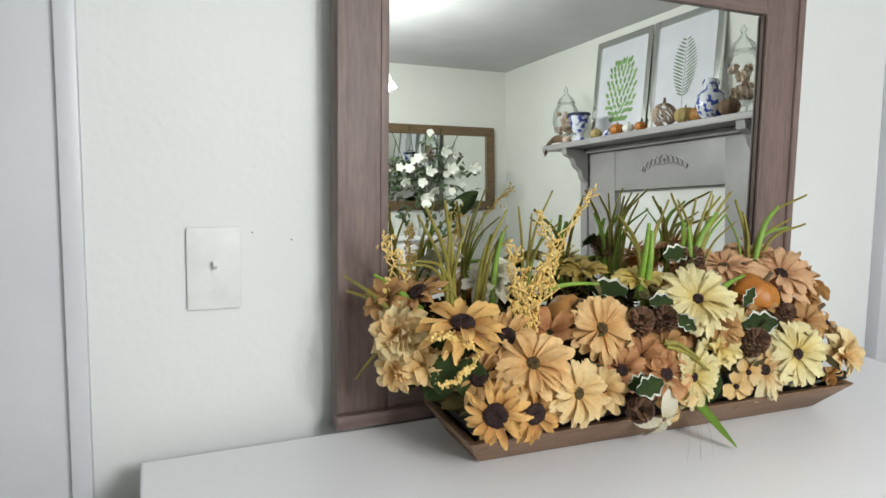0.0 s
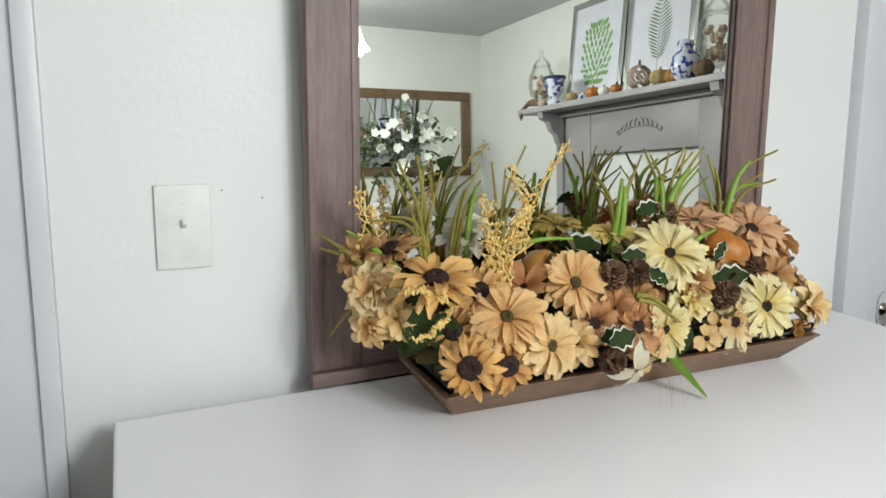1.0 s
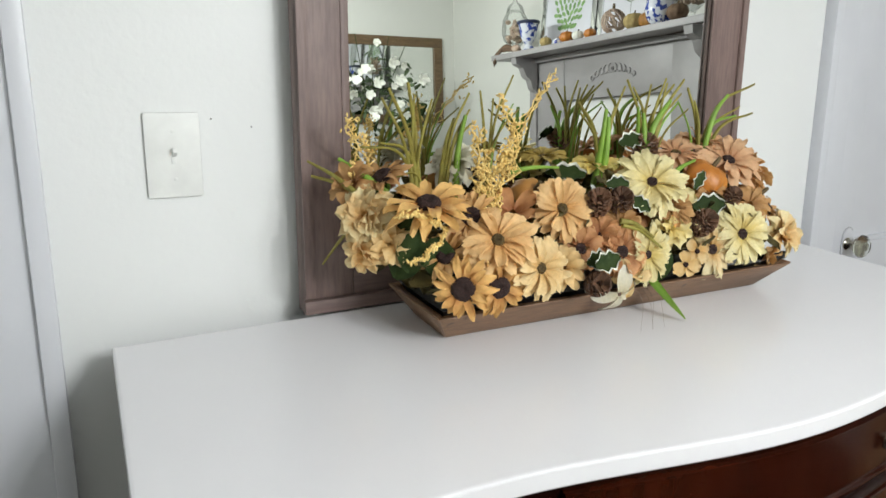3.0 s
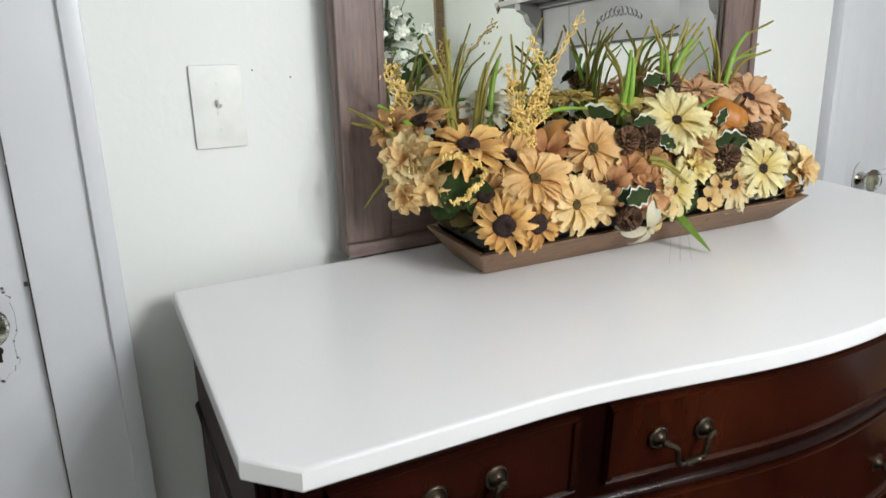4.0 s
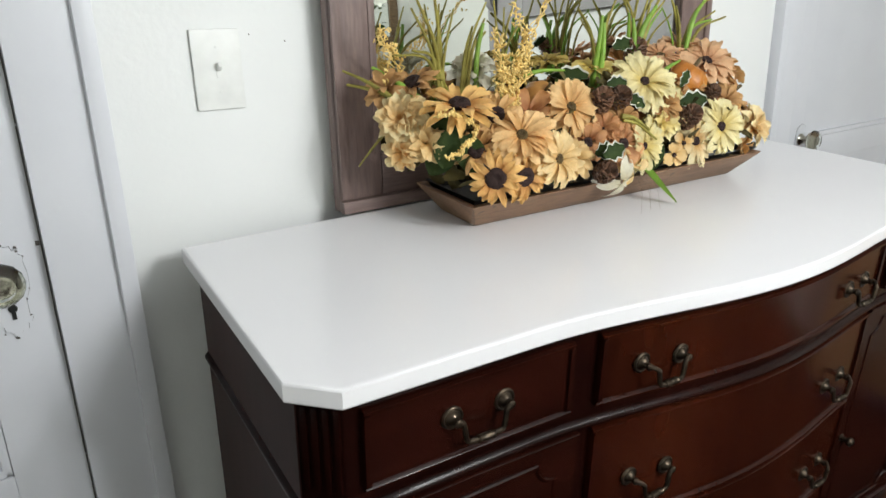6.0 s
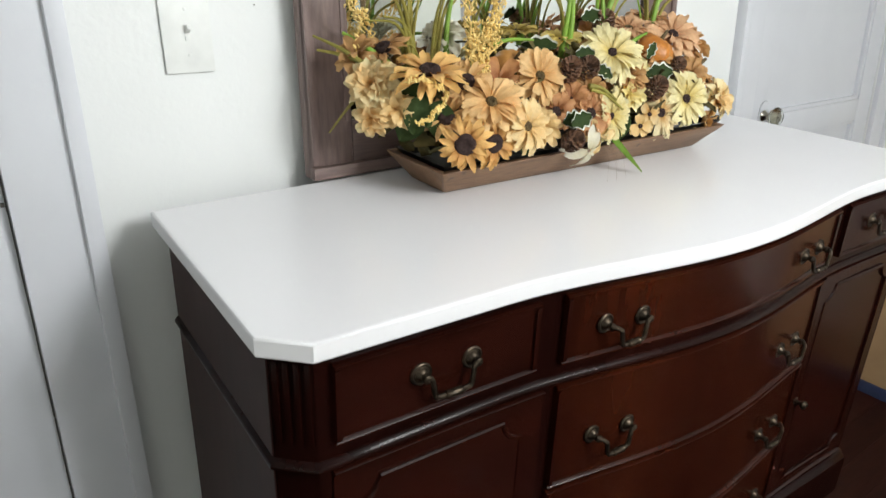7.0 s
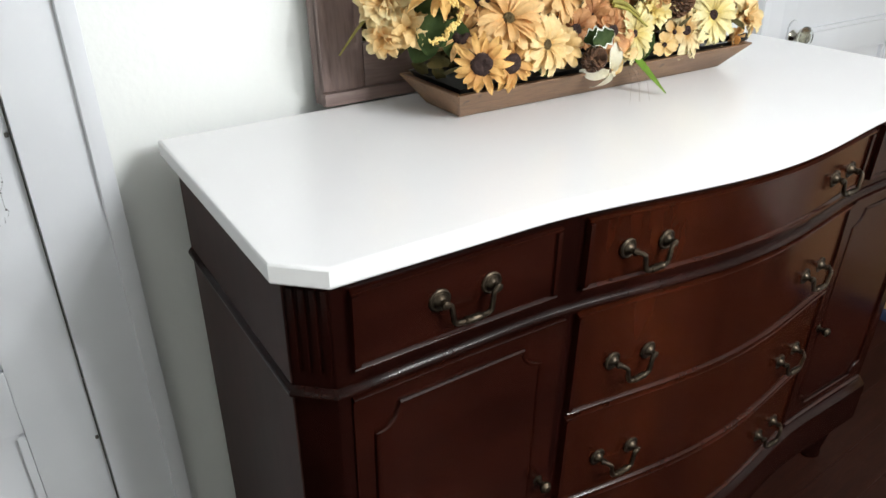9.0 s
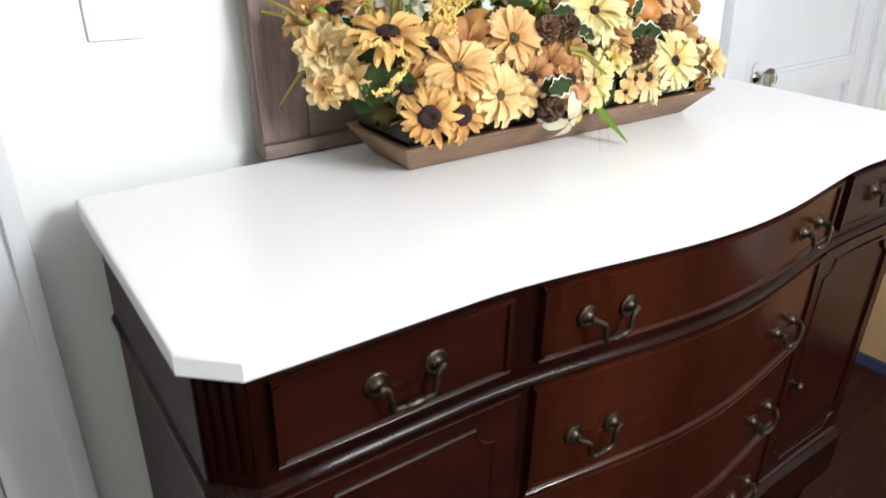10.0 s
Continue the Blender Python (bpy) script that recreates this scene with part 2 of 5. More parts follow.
# ---- the room's shell ----
XW, XE, YS, ZC = -1.6, 2.5, -3.4, 2.22
WALL_LEAN = pose(0, 0, 1.14, -3.9, 0, 0) @ pose(0, 0, -1.14)   # tilts the north wall back to fit the camera's view
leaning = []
DL0, DL1 = -0.92, -0.152     # the near door's opening in the north wall
DR0, DR1 = 1.575, 2.335      # the far door's opening
DZ = 2.04
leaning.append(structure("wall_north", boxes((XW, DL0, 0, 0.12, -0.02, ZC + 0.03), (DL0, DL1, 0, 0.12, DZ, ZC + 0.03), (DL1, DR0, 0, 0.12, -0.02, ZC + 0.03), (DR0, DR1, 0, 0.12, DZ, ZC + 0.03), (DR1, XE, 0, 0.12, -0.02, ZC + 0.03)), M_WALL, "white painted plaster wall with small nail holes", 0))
structure("wall_east", boxes((XE, XE + 0.12, YS, 0.25, 0, ZC)), M_ROOM, "pale painted wall behind the mantelpiece")
structure("wall_south", boxes((XW, XE, YS - 0.12, YS, 0, ZC)), M_ROOM, "pale painted wall with a framed mirror")
structure("wall_west", boxes((XW - 0.12, XW, YS - 0.12, 0.25, 0, ZC)), M_ROOM, "pale painted wall")
structure("ceiling", boxes((XW - 0.12, XE + 0.12, YS - 0.12, 0.25, ZC, ZC + 0.1)), M_CEIL, "plain matt white ceiling darkened to grey")
floor = structure("floor", boxes((XW - 0.12, XE + 0.12, YS - 0.12, 0.25, -0.1, -0.012)), M_FLOOR, "brown varnished wooden board floor")


def door(name, x0, x1, hinge_left, label):
    """A painted panel door in its opening, with a flat casing that has a raised outer band."""
    base = ((x0 + x1) / 2, 0.0, 0.0)
    d = tagged(thing(name, base, label, "door"), kind="structure")
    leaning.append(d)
    yf = 0.004
    g = 0.0018
    bm = bmesh.new()
    st = 0.092
    rails = [(0.006, 0.20), (0.515, 0.617), (0.872 + 0.6, 0.872 + 0.7), (1.93, 2.03)] if hinge_left else [(0.006, 0.20), (0.80, 0.868), (1.93, 2.03)]
    box(bm, x0 + g, x0 + st, yf, yf + 0.036, 0.006, 2.03, 0.002)
    box(bm, x1 - st, x1 - g, yf, yf + 0.036, 0.006, 2.03, 0.002)
    for z0, z1 in rails:
        box(bm, x0 + st, x1 - st, yf + 0.0005, yf + 0.036, z0, z1, 0.002)
    leaf = part("door_leaf", bm, M_TRIM, d)
    for (a0, a1), (b0, b1) in zip(rails, rails[1:]):
        bm = bmesh.new()
        box(bm, x0 + st - 0.004, x1 - st + 0.004, yf + 0.016, yf + 0.028, a1 - 0.004, b0 + 0.004)
        part("door_panel", bm, M_TRIM, leaf)
        bm = bmesh.new()
        for e in ((x0 + st, x0 + st + 0.012, a1, b0), (x1 - st - 0.012, x1 - st, a1, b0), (x0 + st, x1 - st, a1, a1 + 0.012), (x0 + st, x1 - st, b0 - 0.012, b0)):
            box(bm, e[0], e[1], yf + 0.004, yf + 0.02, e[2], e[3], 0.004)
        part("panel_bead", bm, M_TRIM, leaf)
    return d, leaf, yf


def knob_set(leaf, x, y, z, chips=12):
    """A faceted glass knob on a stepped long back plate with a keyhole, painted over."""
    outline = [(0.0, 0.060), (0.006, 0.055), (0.012, 0.056), (0.014, 0.049), (0.022, 0.050), (0.021, 0.042), (0.027, 0.038), (0.025, 0.030), (0.028, 0.014), (0.027, -0.014), (0.020, -0.026), (0.020, -0.052), (0.024, -0.056), (0.021, -0.064), (0.016, -0.065), (0.015, -0.074), (0.008, -0.075), (0.0, -0.086)]

    px, pz = x + 0.008, z - 0.011   # plate shifted off the knob's centre to fit the camera's view

    def plate_mesh(grow, y0, y1):
        pts = [(0.88 * u + grow * (1 if u else 0), 0.88 * v + grow * (1 if v > 0 else -1)) for u, v in outline]
        pts = pts + [(-u, v) for u, v in pts[-2:0:-1]]
        b = bmesh.new()
        f0 = [b.verts.new((px + u, y0, pz + v)) for u, v in pts]
        f1 = [b.verts.new((px + u * 0.97, y1, pz + v * 0.985)) for u, v in pts]
        b.faces.new(f0)
        b.faces.new(f1[::-1])
        for k in range(len(pts)):
            b.faces.new((f0[k], f0[(k + 1) % len(pts)], f1[(k + 1) % len(pts)], f1[k]))
        return b

    # a slightly larger dark plate behind draws the back plate's outline
    part("plate_outline", plate_mesh(0.0005, y + 0.001, y - 0.0008), M_CHIP, leaf, "dark outline round the back plate", 0)
    part("back_plate", plate_mesh(0.0, y + 0.0005, y - 0.0035), M_TRIM, leaf, "scalloped back plate painted over in white", 0)
    bm = bmesh.new()
    for i in range(chips):
        u, v = (0.88 * c for c in random.choice(outline))
        u, v = u * random.choice((-1, 1)) + random.uniform(-0.003, 0.003), v + random.uniform(-0.003, 0.003)
        q = random.uniform(0.0010, 0.0022)
        lathe(bm, [(q, 0), (q * 0.7, 0.0006)], pose(px + u, y - 0.0032, pz + v, 90, 0, 0), 7)
    part("paint_chip", bm, M_CHIP, leaf, "dark chipped paint round the back plate")
    bm = bmesh.new()
    lathe(bm, [(0.0055, 0), (0.0055, 0.002)], pose(px, y - 0.0036, pz - 0.033, 90, 0, 0), 12)
    box(bm, px - 0.0025, px + 0.0025, y - 0.0056, y - 0.0036, pz - 0.048, pz - 0.034)
    part("keyhole", bm, M_DARK, leaf, "dark keyhole")
    bm = bmesh.new()
    # the wide end is added as a reflector that brightens the glass knob
    lathe(bm, [(0.0145, 0), (0.016, 0.004), (0.011, 0.009), (0.009, 0.018), (0.012, 0.024), (0.021, 0.0272), (0.0212, 0.029)], pose(x, y - 0.003, z, 90, 0, 0), 20)
    part("knob_shank", bm, M_CHROME, leaf, "tarnished metal knob shank with an added reflector flare")
    bm = bmesh.new()
    n = 14
    m = pose(x, y - 0.030, z, 90, 0, 0)
    rings = [[bm.verts.new(m @ Vector((r * math.cos(2 * math.pi * (k + 0.5 * (q % 2)) / n), r * math.sin(2 * math.pi * (k + 0.5 * (q % 2)) / n), h))) for k in range(n)] for q, (r, h) in enumerate(((0.013, 0.0), (0.023, 0.004), (0.0285, 0.010), (0.0275, 0.016), (0.0225, 0.022), (0.0165, 0.0255), (0.0105, 0.0235), (0.0050, 0.0245)))]
    for q, (a, b) in enumerate(zip(rings, rings[1:])):
        for k in range(n):
            k1 = (k + 1) % n
            if q % 2 == 0:
                bm.faces.new((a[k], a[k1], b[k]))
                bm.faces.new((b[k], a[k1], b[k1]))
            else:
                bm.faces.new((a[k], b[k1], b[k]))
                bm.faces.new((a[k], a[k1], b[k1]))
    bm.faces.new(rings[0][::-1])
    bm.faces.new(rings[-1])
    part("knob", bm, M_KNOB, leaf, "faceted clear glass knob", smooth=0)


def casing(x0, x1, z1, name, tilt=0.0, outer_right=True):
    """An upright of door casing: a flat board with a raised rounded band on its outer edge."""
    bm = bmesh.new()
    b0, b1 = (x1 - 0.024, x1) if outer_right else (x0, x0 + 0.028)
    m = pose((x0 + x1) / 2, 0, 0, 0, tilt, 0) @ pose(-(x0 + x1) / 2, 0, 0)
    box(bm, x0, x1, -0.016, 0.0, 0.002, z1, 0.003, m)
    box(bm, b0, b1, -0.028, -0.0005, 0.002, z1, 0.007, m)
    o = part(name, bm, M_TRIM)
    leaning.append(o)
    return tagged(o, "white gloss-painted wooden door casing with a rounded band", "trim", "", "structure")


d1, leaf1, yf1 = door("door_1", DL0, DL1, True, "white gloss-painted panel door with a glass knob, closed")
knob_set(leaf1, -0.209, yf1, 0.902)
d2, leaf2, yf2 = door("door_2", DR0, DR1, False, "white painted panel door beside the sideboard, closed")
knob_set(leaf2, 1.655, yf2, 0.872, 2)
casing(-0.1530, -0.050, 2.14, "trim_1")
casing(-1.02, -0.924, 2.14, "trim_2", outer_right=False)
casing(1.462, 1.572, 2.14, "trim_3", tilt=0, outer_right=False)
casing(2.338, 2.44, 2.14, "trim_4")
bm = bmesh.new()
box(bm, DL0 - 0.1, DL1 + 0.102, -0.016, 0, DZ + 0.102, DZ + 0.2, 0.003)
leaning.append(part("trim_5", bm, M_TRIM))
tagged(leaning[-1], "white painted door head casing", "trim", "", "structure")
bm = bmesh.new()
box(bm, DR0 - 0.1, DR1 + 0.105, -0.016, 0, DZ + 0.102, DZ + 0.2, 0.003)
leaning.append(part("trim_6", bm, M_TRIM))
tagged(leaning[-1], "white painted door head casing", "trim", "", "structure")
# dark strip painted in for the shade of the near door's gap, plus two chips
bm = bmesh.new()
z = 0.02
while z < 2.0:
    h = random.uniform(0.03, 0.09)
    ww = random.uniform(0.0, 0.0008)
    box(bm, DL1 - 0.0028 - ww, DL1 - 0.0016, 0.0005, 0.006, z, z + h)
    z += h + random.choice((0, 0, 0.004))
for z in (0.935, 0.46):
    box(bm, DL1 - 0.0085, DL1 - 0.004, 0.0012, 0.0055, z, z + 0.006, 0.001)
part("edge_shade_chips", bm, M_CHIP, d1, "dark strip painting the gap's shade along the door's edge, with chips")
# baseboards, cut between the casings
for i, (x0, x1) in enumerate(((-0.048, 1.46), (XW, -1.022))):
    bm = bmesh.new()
    box(bm, x0, x1, -0.018, 0, 0.001, 0.15, 0.004)
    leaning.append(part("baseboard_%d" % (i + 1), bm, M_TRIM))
    tagged(leaning[-1], "white painted wooden baseboard", "baseboard", "", "structure")


# ---- light switch and the nail holes beside it ----
sw = thing("light_switch", (0.1005, 0, 1.1415), "white toggle light switch plate on the wall, painted over", "light switch")
bm = bmesh.new()
box(bm, 0.066, 0.135, -0.006, 0, 1.087, 1.1965, 0.0035)
part("cover_plate", bm, M_PLATE, sw)
bm = bmesh.new()
box(bm, 0.0972, 0.1038, -0.0070, -0.005, 1.1310, 1.1520, 0.0006)
part("toggle_slot", bm, M_PLATE, sw)
bm = bmesh.new()
box(bm, -0.0028, 0.0028, -0.012, 0, -0.0038, 0.0038, 0.0012, pose(0.1005, -0.006, 1.1435, -30, 0, 0))
part("toggle", bm, M_PLATE, sw, "small white toggle lever")
for z in (1.1115, 1.1725):
    bm = bmesh.new()
    lathe(bm, [(0.0024, 0), (0.0024, 0.0006), (0.0015, 0.0009)], pose(0.1005, -0.0058, z, 90, 0, 0), 12)
    part("screw", bm, M_PLATE, sw)
for x, z in ((0.151, 1.188), (0.204, 1.177)):
    h = thing("nail_hole", (x, 0, z), "small dark nail hole in the plaster wall", "nail hole", "nail holes")
    bm = bmesh.new()
    lathe(bm, [(0.0016, -0.0008), (0.0011, 0.0006), (0.0004, 0.0008)], pose(x, 0, z, 90, 0, 0), 8)
    part("hole", bm, M_HOLE, h)
    leaning.append(h)
leaning.append(sw)
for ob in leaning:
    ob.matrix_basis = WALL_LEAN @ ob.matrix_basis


# ---- the sideboard ----
TOPZ, XC = 0.92, 0.681
SB_L, SB_R, SB_B = 0.003, 2 * XC - 0.003, -0.078
FLAT, BOW, BX = -0.5095, 0.0405, 0.40
SKEW = 0.075                 # back edge skewed against the front to fit the camera's view


def front(x):
    """The front's plan: flat wings and a bowed middle."""
    u = min(1.0, abs(x - XC) / BX)
    return FLAT - BOW * (0.5 + 0.5 * math.cos(math.pi * u)) ** 0.9


def plan(inset, x0=None, x1=None):
    """Plan points of the sideboard's outline from back left round the front to back right, moved in by inset."""
    pts = [(SB_L + inset, SB_B - inset * 2), (SB_L + inset, -0.470 + inset * 0.42), (0.045 + inset * 0.42, FLAT + inset)]
    xs = [0.13, 0.21] + [XC + BX * k / 16 for k in range(-16, 17)] + [2 * XC - 0.21, 2 * XC - 0.13]
    pts += [(x, front(x) + inset) for x in xs]
    pts += [(2 * XC - p[0], p[1]) for p in pts[2::-1]]
    pts[-1] = (pts[-1][0], pts[-1][1] + SKEW)
    return pts


sb = thing("sideboard", (XC, -0.3, 0), "dark mahogany bow-front sideboard with white painted top and brass handles", "sideboard")
bm = bmesh.new()
sweep(bm, plan(0.0), [(-0.016, TOPZ - 0.024), (-0.004, TOPZ - 0.024), (-0.001, TOPZ - 0.0225), (0, TOPZ - 0.0205), (0, TOPZ - 0.0195), (0, TOPZ - 0.0040), (0, TOPZ - 0.0030), (-0.0009, TOPZ - 0.0009), (-0.0030, TOPZ), (-0.0040, TOPZ), (-0.016, TOPZ)], closed=True)
part("top", bm, M_TOP, sb, "white painted bow-fronted top with clipped corners", 40)
# carcass: frieze, body, waist moulding, plinth; their shade is put into the dark colour
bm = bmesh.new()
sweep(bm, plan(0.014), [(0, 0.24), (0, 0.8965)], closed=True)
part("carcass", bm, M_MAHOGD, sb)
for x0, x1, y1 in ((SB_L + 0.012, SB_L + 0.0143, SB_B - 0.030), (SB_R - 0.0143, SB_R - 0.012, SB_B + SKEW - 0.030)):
    part("side_panel", boxes((x0, x1, -0.4625, y1, 0.2485, 0.757)), M_SIDE, sb, "mahogany side panel with reflected light put into its brown")
    part("side_panel", boxes((x0, x1, -0.4625, y1, 0.773, 0.8955)), M_SIDE, sb, "mahogany side panel with reflected light put into its brown")
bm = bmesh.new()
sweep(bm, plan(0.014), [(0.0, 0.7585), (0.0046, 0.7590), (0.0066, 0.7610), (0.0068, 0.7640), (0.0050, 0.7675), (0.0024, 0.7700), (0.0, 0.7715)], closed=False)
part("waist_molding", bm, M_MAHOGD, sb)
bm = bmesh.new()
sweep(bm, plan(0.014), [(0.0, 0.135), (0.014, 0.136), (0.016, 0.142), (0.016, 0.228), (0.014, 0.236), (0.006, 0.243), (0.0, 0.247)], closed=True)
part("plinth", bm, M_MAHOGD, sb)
for x, y in ((0.075, -0.455), (2 * XC - 0.075, -0.455), (0.06, -0.15), (2 * XC - 0.06, -0.15)):
    bm = bmesh.new()
    tube(bm, curve_pts([(x, y, 0.14), (x, y - 0.004, 0.08), (x, y, 0.03), (x, y - 0.006, 0.003)], 5), 0.03, 10, 0.022)
    part("leg", bm, M_MAHOGD, sb)


def chamfer_flutes(mirror):
    """The clipped corner post with three sunk flutes between raised fillets."""
    a, b = Vector((SB_L + 0.014, -0.470 + 0.0059)), Vector((0.045 + 0.0059, FLAT + 0.014))
    d = (b - a).normalized()
    nrm = Vector((d.y, -d.x))
    ln = (b - a).length
    bm = bmesh.new()
    for k in range(4):
        c = a + d * ln * (0.14 + 0.24 * k)
        ang = math.degrees(math.atan2(d.y, d.x))
        box(bm, -0.0032, 0.0032, -0.003, 0.004, 0.79, 0.888, 0.0014, pose(c.x, c.y, 0, 0, 0, ang))
    if mirror:
        bmesh.ops.transform(bm, matrix=Matrix.Translation((2 * XC, 0, 0)) @ Matrix.Diagonal((-1, 1, 1, 1)), verts=bm.verts)
    part("fluted_post", bm, M_MAHOGD, sb)


chamfer_flutes(False)
chamfer_flutes(True)


def panel_front(x0, x1, z0, z1, proud, n=2, edge=0.006):
    """A drawer or door front that follows the plan's bow, with a rounded lip."""
    bm = bmesh.new()
    xs = [x0 + (x1 - x0) * k / n for k in range(n + 1)]
    yb = 0.014
    lip = proud + 0.004
    prof = [(0.0, z0), (lip * 0.7, z0 + 0.0006), (lip, z0 + 0.002), (lip, z0 + 0.0045), (lip - 0.0015, z0 + 0.006), (proud, z0 + 0.0075), (proud, z1 - 0.0075), (lip - 0.0015, z1 - 0.006), (lip, z1 - 0.0045), (lip, z1 - 0.002), (lip * 0.7, z1 - 0.0006), (0.0, z1)]
    sweep(bm, [(x, front(x) + yb) for x in xs], prof)
    return bm


def bail_handle(drawer, x, z, dip=0.025, half=0.0335):
    """Two round rosettes with a swinging bail between them, aged brass."""
    y = [front(x + s * half) + 0.0085 for s in (-1, 1)]
    for s, yy in zip((-1, 1), y):
        bm = bmesh.new()
        lathe(bm, [(0.0138, 0), (0.0134, 0.0016), (0.0118, 0.0026), (0.0100, 0.0018), (0.0082, 0.0024), (0.0070, 0.0050), (0.0046, 0.0070), (0.0038, 0.0100), (0.0050, 0.0120), (0.0050, 0.0145), (0.0025, 0.0160)], pose(x + s * half, yy, z, 90, 0, 0), 18)
        part("rosette", bm, M_BRASS, drawer, "round aged brass rosette")
    ym = min(y)
    bm = bmesh.new()
    ctrl = [(x - half - 0.003, y[0] - 0.0128, z + 0.002), (x - half + 0.005, ym - 0.0138, z - 0.001), (x - half + 0.0075, ym - 0.0145, z - dip * 0.45), (x - half + 0.0105, ym - 0.0150, z - dip * 0.92), (x - 0.011, ym - 0.0155, z - dip), (x + 0.011, ym - 0.0155, z - dip), (x + half - 0.0105, ym - 0.0150, z - dip * 0.92), (x + half - 0.0075, ym - 0.0145, z - dip * 0.45), (x + half - 0.005, ym - 0.0138, z - 0.001), (x + half + 0.003, y[1] - 0.0128, z + 0.002)]
    tube(bm, curve_pts(ctrl, 4), 0.0032, 8)
    lathe(bm, [(0.004, -0.011), (0.0052, -0.009), (0.0042, -0.006), (0.005, 0), (0.0042, 0.006), (0.0052, 0.009), (0.004, 0.011)], pose(x, ym - 0.0155, z - dip, 0, 90, 0), 10)
    part("bail", bm, M_BRASS, drawer, "swinging aged brass bail")


def drawer(x0, x1, z0, z1, handles, hz, bowed):
    d = part("drawer", panel_front(x0, x1, z0, z1, 0.0055, 24 if bowed else 2), M_MAHOG if bowed else M_MAHOGX, sb, "bowed mahogany drawer front" if bowed else "flat mahogany drawer front")
    for ex in (x0 + 0.0035, x1 - 0.0035):
        bm = bmesh.new()
        yy = front(ex) + 0.014
        box(bm, ex - 0.0035, ex + 0.0035, yy - 0.0096, yy, z0 + 0.0065, z1 - 0.0065, 0.002)
        part("edge_bead", bm, M_MAHOGX, d)
    for hx in handles:
        bail_handle(d, hx, hz, 0.024 if bowed else 0.026, 0.0295 if bowed else 0.0335)


drawer(0.068, 0.332, 0.789, 0.885, [0.2025], 0.841, False)
drawer(2 * XC - 0.332, 2 * XC - 0.068, 0.789, 0.885, [2 * XC - 0.2025], 0.841, False)
CX0, CX1 = 0.371, 2 * XC - 0.371
drawer(CX0, CX1, 0.788, 0.886, [0.463, 2 * XC - 0.463], 0.834, True)
for z0, z1, hz in ((0.593, 0.756, 0.664), (0.421, 0.589, 0.492), (0.256, 0.417, 0.322)):
    drawer(CX0, CX1, z0, z1, [0.466, 2 * XC - 0.466], hz, True)


def cupboard_door(x0, x1, knob_x):
    d = part("cupboard_door", panel_front(x0, x1, 0.256, 0.756, 0.003), M_MAHOGX, sb, "mahogany door with a shaped bead panel")
    y = front((x0 + x1) / 2) + 0.014 - 0.004
    a0, a1, b0, b1, r = x0 + 0.026, x1 - 0.032, 0.29, 0.727, 0.028
    path = []
    for cx, cz, a in ((a0, b0, 0), (a0, b1, -90), (a1, b1, 180), (a1, b0, 90)):
        for k in range(7):
            t = radians(a + 15 * k)
            path.append((cx + r * math.cos(t), y - 0.001, cz + r * math.sin(t)))
    bm = bmesh.new()
    tube(bm, path + [path[0]], 0.0032, 8)
    part("panel_bead", bm, M_MAHOGX, d)
    bm = bmesh.new()
    lathe(bm, [(0.010, 0), (0.0095, 0.002), (0.004, 0.004), (0.004, 0.012), (0.008, 0.016), (0.009, 0.02), (0.005, 0.024)], pose(knob_x, y, 0.49, 90, 0, 0), 14)
    part("knob", bm, M_BRASS, d, "small aged brass knob")


cupboard_door(0.066, 0.352, 0.336)
cupboard_door(2 * XC - 0.352, 2 * XC - 0.066, 2 * XC - 0.336)
# it stands a little askew to the wall
PIVOT = pose(0, -0.08, 0)
sb.matrix_basis = PIVOT @ pose(0, 0, 0, 0, 0, -2.5) @ PIVOT.inverted() @ sb.matrix_basis


# ---- the leaning mirror ----
LEAN_BACK = 3.6
MM = pose(0.694, -0.066, TOPZ + 0.001, -LEAN_BACK, 0, 0)   # x across, y into the wall, z up the frame
mirror = thing("framed_mirror", (0.697, -0.07, TOPZ), "tall mirror in a grey-brown wooden frame leaning on the wall", "mirror")
OL, OR, IL, IR, IT, IB, OT = -0.440, 0.445, -0.366, 0.350, 0.645, 0.085, 0.73


def mirror_part(name, specs, material, label=""):
    bm = bmesh.new()
    for s in specs:
        box(bm, *s[:6], bevel=s[6])
    bmesh.ops.transform(bm, matrix=MM, verts=bm.verts)
    return part(name, bm, material, mirror, label)


for a, b, inner in ((OL, IL, 1), (IR, OR, -1)):
    i0, i1 = (b - 0.012, b) if inner > 0 else (a, a + 0.012)
    o0, o1 = (a, a + 0.016) if inner > 0 else (b - 0.016, b)
    mirror_part("stile", [(a, b, 0.003, 0.030, 0.0, OT, 0.002)], M_FRAME)
    mirror_part("inner_bead", [(i0, i1, 0.0005, 0.012, IB, IT, 0.004)], M_FRAME)
    mirror_part("outer_bead", [(o0, o1, -0.002, 0.012, 0.021, OT, 0.004)], M_FRAME)
mirror_part("top_rail", [(IL + 0.0005, IR - 0.0005, 0.003, 0.029, IT, OT, 0.002)], M_FRAMEX)
mirror_part("bottom_rail", [(IL + 0.0005, IR - 0.0005, 0.003, 0.029, 0.0, IB, 0.002)], M_FRAMEX)
mirror_part("base_molding", [(OL - 0.004, OR + 0.004, -0.012, 0.0035, 0.0, 0.020, 0.005)], M_FRAMEX, "rounded ledge along the frame's foot")
mirror_part("mirror_glass", [(IL - 0.008, IR + 0.008, 0.012, 0.016, IB - 0.008, IT + 0.008, 0.0)], M_MIRROR, "clear silvered mirror glass")
mirror_part("backing", [(IL - 0.01, IR + 0.01, 0.0165, 0.024, IB - 0.01, IT + 0.01, 0.0)], M_FRAME)


